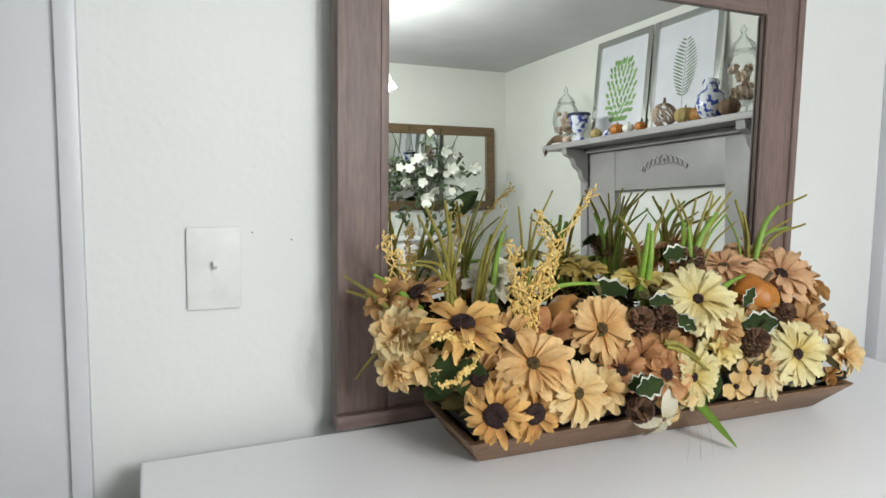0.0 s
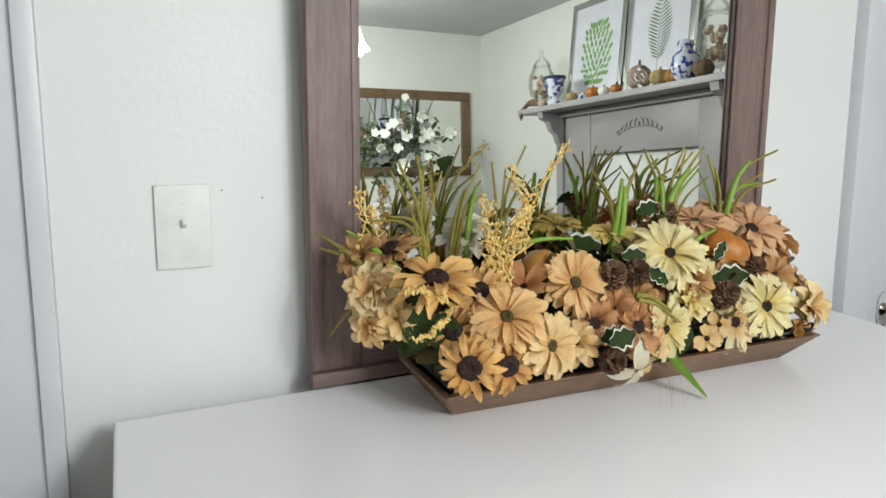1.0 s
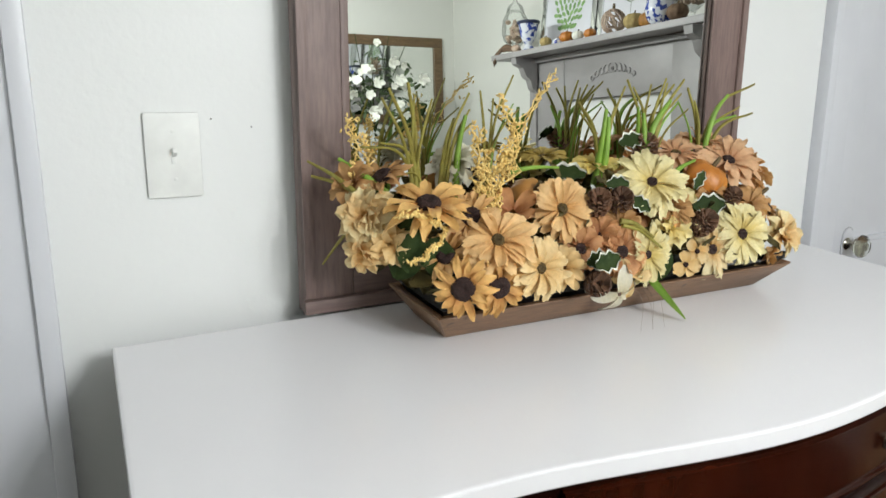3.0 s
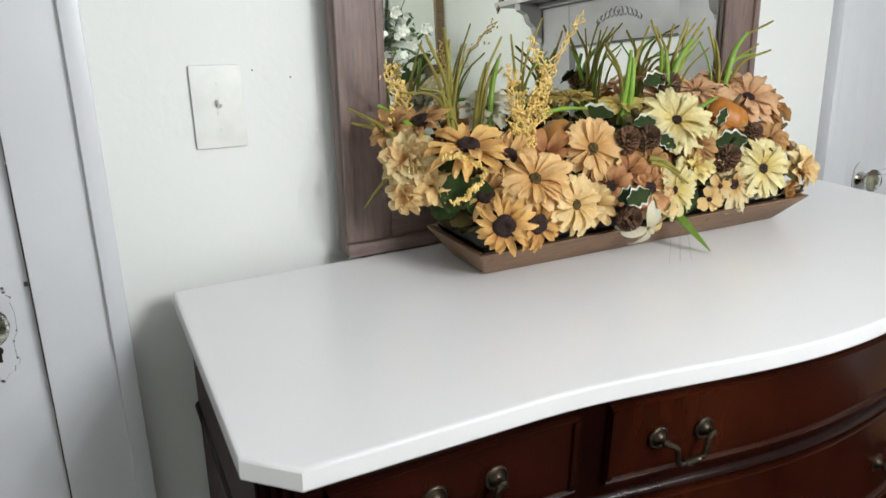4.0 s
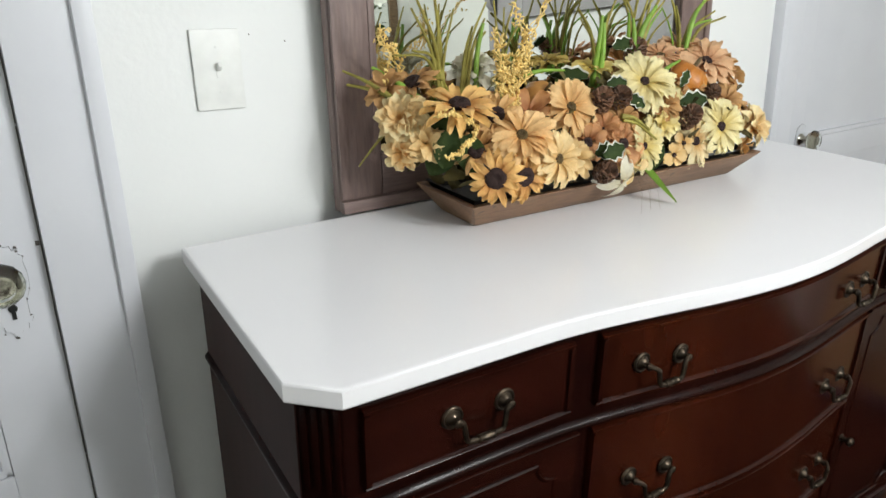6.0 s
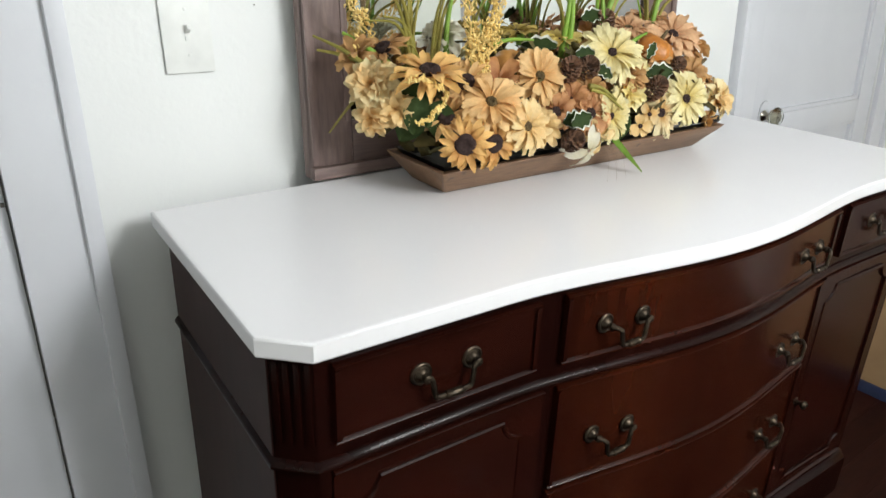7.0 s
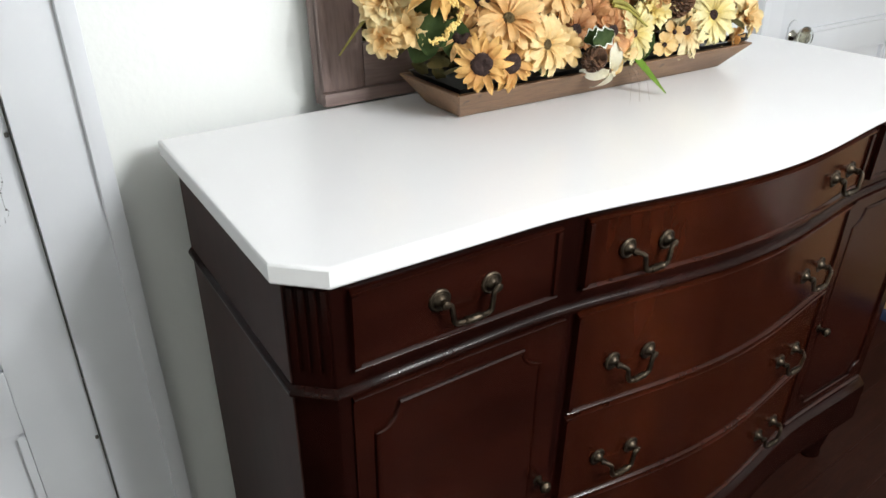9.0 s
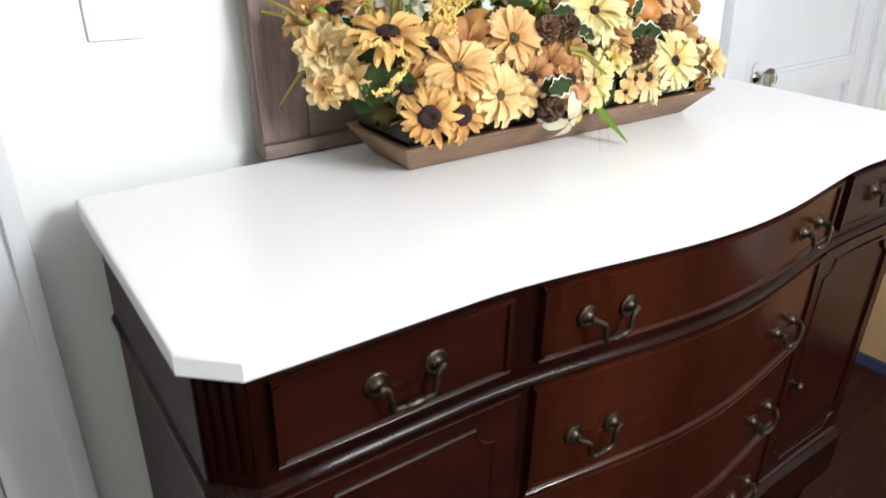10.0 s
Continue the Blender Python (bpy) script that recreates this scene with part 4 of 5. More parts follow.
gerbera((0.905, -0.266, 1.026), 0.055, 23, P_CREAM, "cream-yellow daisy with a dark centre", (0.1, -0.25, 0.0), 0.6, 19, True, 0.18, 0.27, 0.17)
gerbera((0.854, -0.254, 1.003), 0.050, 24, P_IVORY, "ivory daisy with a dark centre", (0.0, -0.3, 0.0), 0.6, 17, True, 0.18, 0.24, 0.18)
gerbera((0.868, -0.232, 1.036), 0.040, 25, P_CREAM, "cream daisy half hidden", (-0.1, -0.2, 0.3), 0.4, 16, True, 0.16, 0.27)
sunflower((1.028, -0.215, 1.050), 0.042, 7, (0.4, -0.2, 0.3), 0.4, 12, P_TAN)
carnation((1.036, -0.246, 1.008), 0.042, 44, P_CARN, "pale peach carnation at the trough's end", (0.3, -0.3, 0.1), 0.5, 24)
carnation((1.000, -0.250, 0.976), 0.036, 45, P_PEACH, "peach petals spilling over the rim", (0.5, -0.4, -0.5), 0.3, 12)
carnation((1.010, -0.180, 1.085), 0.038, 50, P_TAN, "tan frilled flower", (0.4, -0.1, 0.1), 0.4, 16)
flower("hydrangea_floret", (0.788, -0.264, 0.988), daisy_mesh(35, 0.024, 0.004, 4, 1, 0.85, 0.1, 0.1, 0, 0.02, 0.6), P_LIGHT, "small four-petalled peach floret", disc_mesh(35, 0.004, 0.003), M_DISC, (0.0, -0.3, 0.0), 0.6)
flower("hydrangea_floret", (0.812, -0.262, 1.006), daisy_mesh(36, 0.022, 0.004, 4, 1, 0.85, 0.1, 0.1, 0, 0.02, 0.6), P_IVORY, "small four-petalled cream floret", disc_mesh(36, 0.004, 0.003), M_DISC, (0.0, -0.3, 0.0), 0.6)


def pumpkin_mesh(r, h, ribs=9):
    bm = bmesh.new()
    n, mrows = ribs * 4, 10
    rings = []
    for j in range(mrows + 1):
        t = math.pi * j / mrows
        ring = []
        for i in range(n):
            a = 2 * math.pi * i / n
            k = 1 - 0.13 * (0.5 + 0.5 * math.cos(a * ribs)) ** 2 * math.sin(t)
            ring.append(bm.verts.new((r * k * math.sin(t) * math.cos(a) + 1e-4 * math.cos(a), r * k * math.sin(t) * math.sin(a) + 1e-4 * math.sin(a), h * math.cos(t) * (1 - 0.22 * math.exp(-(math.sin(t) * 3) ** 2)))))
        rings.append(ring)
    for a, b in zip(rings, rings[1:]):
        for i in range(n):
            bm.faces.new((a[i], a[(i + 1) % n], b[(i + 1) % n], b[i]))
    return finish(bm, 60)


def stalk_mesh(h):
    bm = bmesh.new()
    tube(bm, curve_pts([(0, 0, 0), (0.001, 0, h * 0.5), (0.004, 0.002, h)], 4), 0.0045, 7, 0.003)
    return finish(bm, 50)


for p, r, m_, lab, tilt in (((0.890, -0.190, 1.100), 0.041, M_PUMPKIN, "small glossy orange pumpkin", (20, 20, 0)), ((0.990, -0.208, 1.058), 0.036, M_PUMPTAN, "small tan pumpkin", (30, 30, 0)), ((0.541, -0.188, 1.090), 0.034, M_PUMPTAN, "small brown-orange pumpkin", (40, -10, 0))):
    g = part("pumpkin", None, m_, arr, lab, mesh=pumpkin_mesh(r, r * 0.82), at=Matrix.Translation(Vector(p) - ARR) @ pose(0, 0, 0, *tilt))
    part("stalk", None, M_STALK, g, mesh=stalk_mesh(r * 0.5), at=pose(0, 0, r * 0.6))


def cone_mesh(seed, r):
    """A pine cone: scales in a spiral over an egg."""
    rnd = random.Random(seed)
    bm = bmesh.new()
    for i in range(72):
        t = (i + 0.5) / 72
        el = -80 + 165 * t
        rr = r * (0.55 + 0.45 * math.cos(radians(el)))
        m = pose(0, 0, r * 0.9 * math.sin(radians(el)), 0, 0, 137.5 * i + rnd.uniform(-8, 8)) @ pose(rr * 0.5, 0, 0, 0, -(10 + 45 * t), 0)
        w, ln, h = r * 0.34, r * 0.62, r * 0.07
        vs = [bm.verts.new(m @ Vector(c)) for c in ((0, -w * 0.3, -h), (0, w * 0.3, -h), (ln, w * 0.5, -h * 0.4), (ln, -w * 0.5, -h * 0.4), (0, -w * 0.3, h), (0, w * 0.3, h), (ln * 1.02, w * 0.45, h * 0.9), (ln * 1.02, -w * 0.45, h * 0.9))]
        for f in ((0, 1, 2, 3), (7, 6, 5, 4), (0, 4, 5, 1), (1, 5, 6, 2), (2, 6, 7, 3), (3, 7, 4, 0)):
            bm.faces.new([vs[k] for k in f])
    return finish(bm, 0)


for i, (p, r) in enumerate((((0.660, -0.240, 1.088), 0.0185), ((0.619, -0.240, 1.090), 0.018), ((0.578, -0.300, 0.995), 0.0165), ((0.814, -0.262, 1.050), 0.019), ((0.795, -0.148, 1.147), 0.019), ((0.905, -0.235, 1.078), 0.015))):
    part("pine_cone", None, M_CONE, arr, "dark brown open pine cone", mesh=cone_mesh(60 + i, r), at=facing(p, (0, 0, 0.2), 0.5, 40 * i))


def leaf_mesh(seed, length, width, lobes=0, bend=0.25, rim=0.0):
    """A leaf along +x with a mid crease; rim gives its raised edge strip instead of the blade."""
    rnd = random.Random(seed)
    bm = bmesh.new()
    n = 12
    rows = []
    for i in range(n + 1):
        s = i / n
        w = width * 0.5 * math.sin(math.pi * (0.05 + 0.93 * s)) ** 0.7
        if lobes:
            w *= 1 + 0.22 * math.cos(2 * math.pi * lobes * s)
        z = -bend * length * s * s
        e = 0.0018 if rim else 0.0
        row = [(length * s, -w, z + 0.12 * width + e), (length * s, -w * (1 - rim) if rim else -w * 0.5, z + 0.05 * width + e), (length * s, 0, z), (length * s, w * (1 - rim) if rim else w * 0.5, z + 0.05 * width + e), (length * s, w, z + 0.12 * width + e)]
        rows.append([bm.verts.new(v) for v in row])
    for a, b in zip(rows, rows[1:]):
        for k in ((0, 3) if rim else range(4)):
            bm.faces.new((a[k], a[k + 1], b[k + 1], b[k]))
    return finish(bm, 60)


def ivy(p, length, width, spin, seed, turn=(0, 0, 0)):
    f = part("ivy_leaf", None, M_LEAF, arr, "dark green leaf with a white edge", mesh=leaf_mesh(seed, length, width, 3), at=facing(p, turn, 0.6, spin))
    part("leaf_edge", None, M_RIM, f, "white painted leaf edge", mesh=leaf_mesh(seed, length, width, 3, rim=0.20), at=Matrix())


ivy((0.568, -0.304, 1.022), 0.036, 0.028, 25, 71)
ivy((0.592, -0.302, 1.032), 0.030, 0.028, 200, 72)
ivy((0.628, -0.200, 1.120), 0.058, 0.036, 165, 73, (0, 0, 0.5))
ivy((0.646, -0.226, 1.112), 0.034, 0.024, 10, 74)
ivy((0.812, -0.242, 1.072), 0.056, 0.034, 10, 75)
ivy((0.745, -0.142, 1.156), 0.042, 0.030, 30, 76)
ivy((0.815, -0.238, 1.098), 0.038, 0.016, 60, 77)
ivy((0.690, -0.232, 1.092), 0.034, 0.022, 330, 78)
for i, (p, ln, w, sp) in enumerate((((0.362, -0.222, 1.075), 0.060, 0.046, 200), ((0.366, -0.230, 1.062), 0.055, 0.042, 285), ((0.350, -0.215, 1.055), 0.055, 0.045, 240), ((0.345, -0.222, 1.068), 0.05, 0.04, 260), ((0.52, -0.25, 1.02), 0.05, 0.03, 280), ((0.74, -0.26, 1.02), 0.05, 0.03, 270))):
    part("dark_leaf", None, M_LEAF, arr, "large dark green fabric leaf", mesh=leaf_mesh(80 + i, ln, w, 0, 0.4), at=facing(p, (0, 0, 0), 0.6, sp))


def blade(pts, r, material, name="grass_blade", label="", tip=0.45):
    bm = bmesh.new()
    tube(bm, curve_pts([Vector(p) for p in pts], 6), r, 6, r * tip)
    part(name, bm, material, arr, label, 60)


rb = random.Random(5)


def clump(base, tips, r=0.0034, material=None, lift=0.5, arc=1.0):
    for tx, ty, tz in tips:
        b = Vector(base) + Vector((rb.uniform(-0.012, 0.012), rb.uniform(-0.008, 0.008), rb.uniform(-0.03, 0.0) * min(1.0, arc)))
        t = Vector((tx, ty, tz))
        mid = b.lerp(t, lift) + Vector(((b.x - t.x) * 0.16, rb.uniform(-0.006, 0.006), 0.012 + 0.14 * abs(t.x - b.x))) * arc
        if not material and arc > 0.5 and rb.random() < 0.22:
            j = Vector((rb.uniform(-0.022, 0.022), rb.uniform(-0.012, 0.012), rb.uniform(-0.045, -0.008)))
            blade([b + j * 0.4, mid + j * 0.7, t + j], r * rb.uniform(0.7, 1.1), rb.choice((M_OLIVE, M_OLIVE, M_GREEN)))
        blade([b, mid, t], r * 1.12 * rb.uniform(0.8, 1.15), material or M_OLIVE, "grass_blade", "" if not material else "bright green grass blade")


clump((0.385, -0.15, 1.09), [(0.364, -0.15, 1.246), (0.376, -0.145, 1.232), (0.342, -0.14, 1.238), (0.405, -0.14, 1.225)])
clump((0.392, -0.15, 1.10), [(0.300, -0.15, 1.166), (0.322, -0.16, 1.172)], lift=0.6)
clump((0.425, -0.15, 1.10), [(0.456, -0.15, 1.234), (0.470, -0.13, 1.21), (0.44, -0.14, 1.20), (0.48, -0.12, 1.19)])
clump((0.428, -0.148, 1.10), [(0.452, -0.15, 1.205)], 0.0055, M_GREEN)
clump((0.500, -0.14, 1.10), [(0.486, -0.13, 1.236), (0.540, -0.13, 1.258), (0.515, -0.12, 1.225), (0.56, -0.12, 1.21), (0.53, -0.14, 1.20)], 0.0026)
clump((0.705, -0.15, 1.10), [(0.646, -0.15, 1.222), (0.745, -0.14, 1.246), (0.728, -0.14, 1.215)], 0.0038)
clump((0.704, -0.152, 1.10), [(0.702, -0.15, 1.212), (0.712, -0.146, 1.200)], 0.006, M_GREEN)
clump((0.805, -0.14, 1.12), [(0.748, -0.14, 1.256), (0.772, -0.13, 1.245), (0.800, -0.14, 1.25), (0.832, -0.14, 1.260), (0.846, -0.13, 1.252), (0.820, -0.12, 1.245), (0.862, -0.13, 1.25), (0.884, -0.13, 1.258), (0.870, -0.14, 1.236)])
clump((0.790, -0.142, 1.12), [(0.772, -0.145, 1.215), (0.845, -0.142, 1.225), (0.79, -0.14, 1.205)], 0.006, M_GREEN)
clump((0.930, -0.14, 1.12), [(1.050, -0.14, 1.254), (1.056, -0.14, 1.204), (0.895, -0.13, 1.245), (0.915, -0.13, 1.225), (1.02, -0.14, 1.215)])
clump((0.935, -0.142, 1.13), [(0.985, -0.14, 1.235), (1.01, -0.142, 1.200)], 0.0045, M_GREEN)
clump((0.303, -0.150, 1.112), [(0.254, -0.082, 1.140), (0.257, -0.088, 1.121)], 0.0036, arc=0.15)
clump((0.284, -0.150, 1.070), [(0.270, -0.092, 1.000)], 0.0028, arc=0.1)
clump((0.327, -0.160, 1.105), [(0.286, -0.110, 1.146)], 0.0060, M_GREEN, arc=0.1)
clump((0.790, -0.218, 1.118), [(0.847, -0.205, 1.137)], 0.0055, M_GREEN, arc=0.1)
clump((0.514, -0.180, 1.130), [(0.594, -0.180, 1.132)], 0.0048, M_GREEN, arc=0.15)
clump((0.641, -0.272, 1.074), [(0.705, -0.288, 1.029), (0.69, -0.284, 1.045)], 0.0036, arc=0.4)
bm = bmesh.new()
ctrl = curve_pts([(0.690, -0.262, 1.000), (0.706, -0.284, 0.972), (0.742, -0.315, 0.9235)], 8)
rows = []
for i, c in enumerate(ctrl):
    s = i / (len(ctrl) - 1)
    w = 0.0088 * (math.sin(math.pi * (0.12 + 0.86 * s))) ** 0.8
    side = Vector((0.75, 0.35, 0.45)).normalized() * w
    rows.append([bm.verts.new(c - side + Vector((0, 0, 0.0015))), bm.verts.new(c), bm.verts.new(c + side + Vector((0, 0, 0.0015)))])
for a, b in zip(rows, rows[1:]):
    bm.faces.new((a[0], a[1], b[1], b[0]))
    bm.faces.new((a[1], a[2], b[2], b[1]))
bmesh.ops.solidify(bm, geom=bm.faces[:], thickness=0.0006)
part("long_leaf", bm, M_GREEN, arr, "bright green long leaf touching the sideboard top", 60)


def grain_spray(pts, size, count, spread, label="yellow dried grain spray", rough_name="grain_stalk"):
    """A thin stem set with many small grains."""
    path = curve_pts([Vector(p) for p in pts], 8)
    bm = bmesh.new()
    for q in range(3):
        off = [Vector((rb.gauss(0, spread * 0.8), rb.gauss(0, spread * 0.8), 0)) for _ in path]
        tube(bm, [p + o for p, o in zip(path, off)], 0.0010, 5)
    for _ in range(count):
        k = rb.random() ** 0.8 * (len(path) - 1.01)
        i = int(k)
        c = path[i].lerp(path[i + 1], k - i) + Vector((rb.gauss(0, spread), rb.gauss(0, spread), rb.gauss(0, spread)))
        m = Matrix.Translation(c) @ pose(0, 0, 0, rb.uniform(0, 180), rb.uniform(0, 180), rb.uniform(0, 180)) @ Matrix.Diagonal((size * 1.6, size * 0.8, size * 0.6, 1))
        bmesh.ops.create_icosphere(bm, subdivisions=1, radius=1, matrix=m)
    part(rough_name, bm, M_WHEAT, arr, label, 60)


for pts, cnt in (([(0.448, -0.225, 1.070), (0.440, -0.218, 1.13), (0.431, -0.205, 1.196)], 110), ([(0.452, -0.222, 1.070), (0.455, -0.215, 1.12), (0.450, -0.205, 1.165)], 90), ([(0.445, -0.228, 1.06), (0.436, -0.222, 1.11), (0.440, -0.212, 1.150)], 80), ([(0.458, -0.220, 1.080), (0.485, -0.200, 1.14), (0.518, -0.180, 1.198)], 80), ([(0.456, -0.220, 1.085), (0.476, -0.200, 1.13), (0.491, -0.190, 1.170)], 80), ([(0.50, -0.19, 1.12), (0.512, -0.175, 1.18), (0.500, -0.160, 1.232)], 60), ([(0.51, -0.18, 1.12), (0.545, -0.16, 1.20), (0.60, -0.145, 1.262)], 40), ([(0.300, -0.13, 1.11), (0.303, -0.125, 1.16), (0.296, -0.12, 1.20)], 40), ([(0.318, -0.13, 1.11), (0.322, -0.125, 1.15), (0.312, -0.12, 1.18)], 30)):
    grain_spray(pts, 0.0024, int(cnt * 0.85), 0.0056)
grain_spray([(0.307, -0.240, 1.094), (0.333, -0.250, 1.097), (0.372, -0.250, 1.076)], 0.0024, 70, 0.0018, "yellow twisted grain twig")
grain_spray([(0.368, -0.252, 1.080), (0.360, -0.256, 1.064), (0.344, -0.256, 1.054), (0.344, -0.250, 1.044), (0.322, -0.250, 1.040)], 0.0024, 70, 0.0016, "yellow twisted grain twig")
# half-hidden blooms between the large ones
rh = random.Random(77)
mixed = [P_TAN, P_BROWN, P_BROWN, P_LIGHT, P_TAN, P_CREAM, P_ORANGE]
tucked = [daisy_mesh(100 + k, 0.034, 0.006, 11, 2, 0.36, 0.30, 0.30, 0.08, 0.06, 0.7) for k in range(len(mixed))]
for k in range(10):
    x = 0.36 + 0.66 * (k + rh.random()) / 10
    el = rh.uniform(0.15, 2.2)
    p = (x, -0.19 - 0.075 * math.cos(el), 0.99 + 0.118 * math.sin(el) * (1 - 0.2 * abs(x - 0.69) / 0.34))
    c = rh.randrange(len(mixed))
    flower("small_bloom", p, tucked[c], mixed[c], "half-hidden fabric bloom", None, None, (rh.uniform(-0.5, 0.5), 0, rh.uniform(0, 0.4)), 0.3, rh.uniform(0, 360))
# foliage that fills the heap under the flowers
rf = random.Random(9)
bm = bmesh.new()
for _ in range(420):
    x = rf.uniform(0.36, 1.03)
    a = rf.uniform(-0.2, math.pi + 0.2)
    rr = rf.uniform(0.2, 0.92)
    p = Vector((x, -0.185 - 0.075 * rr * math.cos(a), 0.965 + (0.03 + 0.135 * rr * max(0.0, math.sin(a))) * (1 - 0.25 * abs(x - 0.69) / 0.34)))
    m = Matrix.Translation(p) @ pose(0, 0, 0, rf.uniform(-60, 60), rf.uniform(-70, 30), rf.uniform(0, 360))
    petal(bm, m, rf.uniform(0.025, 0.05), rf.uniform(0.012, 0.026), 0.004, 0.01, 0, 0.002, rf)
part("filler_foliage", bm, M_FILL, arr, "olive and brown filler foliage", 60, kind="stuff")
bm = bmesh.new()
for k in range(2):
    for s in (-1, 1):
        tube(bm, curve_pts([(0.66 + 0.02 * k, -0.24, 1.0), (0.668 + 0.02 * k + 0.006 * s, -0.30, 0.965), (0.655 + 0.022 * k + 0.012 * s, -0.325, 0.925)], 5), 0.00014, 4)
part("wispy_stem", bm, M_STALK, arr, "thin dry wisps hanging over the trough", kind="stuff")


# ---- things on the mantel shelf ----
SH = 1.6045
M_BLUEW = mat("blue_white_porcelain", (0.72, 0.74, 0.78), 0.2, second=(0.66, 0.69, 0.75), scale=10, spots=((0.04, 0.07, 0.32), 38, 0.52))
M_JAR = thin_glass("jar_glass")
M_SHELL = mat("shell", (0.62, 0.52, 0.42), 0.5, second=(0.36, 0.22, 0.14), scale=30, island=0.4)
M_HUSK = mat("dry_husk", (0.20, 0.13, 0.08), 0.85, second=(0.10, 0.06, 0.035), scale=50, bump=0.6, island=0.3)
M_STRAW = mat("straw", (0.45, 0.35, 0.15), 0.85, second=(0.30, 0.22, 0.08), scale=60, bump=0.5)
M_PAPER = mat("print_paper", (0.70, 0.71, 0.76), 0.6, scale=8)
M_PRINT = mat("green_print", (0.27, 0.44, 0.16), 0.6, second=(0.10, 0.21, 0.06), scale=40, island=0.35)
M_FERN = mat("grey_green_print", (0.19, 0.24, 0.16), 0.6, scale=60)
M_GOLD = mat("antique_gold_frame", (0.24, 0.16, 0.085), 0.45, 0.2, second=(0.13, 0.08, 0.04), scale=20, stretch=(1, 6, 6), grain=0.4, bump=0.2)
M_BLOOM = mat("white_bloom", (0.82, 0.82, 0.76), 0.6, second=(0.72, 0.74, 0.62), scale=40, island=0.1)
M_BUSH = mat("bush_leaf", (0.15, 0.21, 0.10), 0.6, second=(0.06, 0.10, 0.045), scale=30, island=0.5, thin=0.3)
M_CAB = mat("white_cabinet_paint", (0.74, 0.74, 0.72), 0.4, scale=6)
M_BOX = mat("tan_box_board", (0.38, 0.24, 0.12), 0.7, second=(0.30, 0.18, 0.09), scale=12, bump=0.2)
M_NAVY = mat("navy_band", (0.02, 0.03, 0.075), 0.6, scale=30)


def apothecary_jar(x, y, z, h, r):
    j = thing("apothecary_jar", (x, y, z), "clear glass apothecary jar with lid, half full of shells", "jar", "glass jars")
    bm = bmesh.new()
    lathe(bm, [(r * 0.55, 0), (r * 0.6, h * 0.02), (r * 0.2, h * 0.07), (r * 0.25, h * 0.12), (r * 0.85, h * 0.24), (r, h * 0.4), (r * 0.92, h * 0.58), (r * 0.62, h * 0.7), (r * 0.66, h * 0.72), (r * 0.60, h * 0.722)], pose(x, y, z), 20)
    part("bowl", bm, M_JAR, j)
    bm = bmesh.new()
    lathe(bm, [(r * 0.66, h * 0.725), (r * 0.5, h * 0.80), (r * 0.2, h * 0.86), (r * 0.1, h * 0.9), (r * 0.17, h * 0.94), (r * 0.05, h * 1.0)], pose(x, y, z), 18)
    part("lid", bm, M_JAR, j, "glass lid with a finial")
    rnd = random.Random(int(y * -1000))
    bm = bmesh.new()
    for _ in range(34):
        a, q = rnd.uniform(0, 6.28), rnd.uniform(0, r * 0.6)
        m = pose(x + q * math.cos(a), y + q * math.sin(a), z + h * rnd.uniform(0.22, 0.55), rnd.uniform(0, 180), rnd.uniform(0, 180), 0)
        bmesh.ops.create_icosphere(bm, subdivisions=1, radius=r * 0.26, matrix=m @ Matrix.Diagonal((1, 0.7, 0.6, 1)))
    part("shell_filling", bm, M_SHELL, j, "pale shells", kind="stuff")


apothecary_jar(2.33, -2.43, SH, 0.34, 0.078)
apothecary_jar(2.34, -1.20, SH, 0.38, 0.085)
pot = thing("flower_pot", (2.25, -2.20, SH), "blue and white porcelain footed pot", "pot")
bm = bmesh.new()
lathe(bm, [(0.03, 0), (0.032, 0.012), (0.018, 0.03), (0.022, 0.04), (0.042, 0.07), (0.053, 0.135), (0.058, 0.15), (0.052, 0.15), (0.045, 0.12)], pose(2.25, -2.20, SH), 22)
part("bowl", bm, M_BLUEW, pot)
bm = bmesh.new()
lathe(bm, [(0.0582, 0.136), (0.0605, 0.140), (0.0605, 0.150), (0.0585, 0.152)], pose(2.25, -2.20, SH), 22)
part("rim", bm, M_NAVY, pot, "dark blue rim band")
gj = thing("ginger_jar", (2.25, -1.285, SH), "blue and white porcelain ginger jar tipped back", "jar")
bm = bmesh.new()
lathe(bm, [(0.03, 0), (0.05, 0.02), (0.062, 0.06), (0.055, 0.10), (0.03, 0.125), (0.03, 0.14), (0.036, 0.145), (0.03, 0.165), (0.006, 0.172)], pose(2.25, -1.285, SH), 22)
part("body", bm, M_BLUEW, gj)


def small_pumpkin(x, y, r, material, label, z=None):
    p = thing("mantel_pumpkin", (x, y, SH if z is None else z), label, "pumpkin", "pumpkins on the shelf")
    o = part("fruit", None, material, p, mesh=pumpkin_mesh(r, r * 0.8), at=pose(0, 0, r * 0.79))
    part("stalk", None, M_STALK, p, mesh=stalk_mesh(r * 0.5), at=pose(0, 0, r * 1.25))


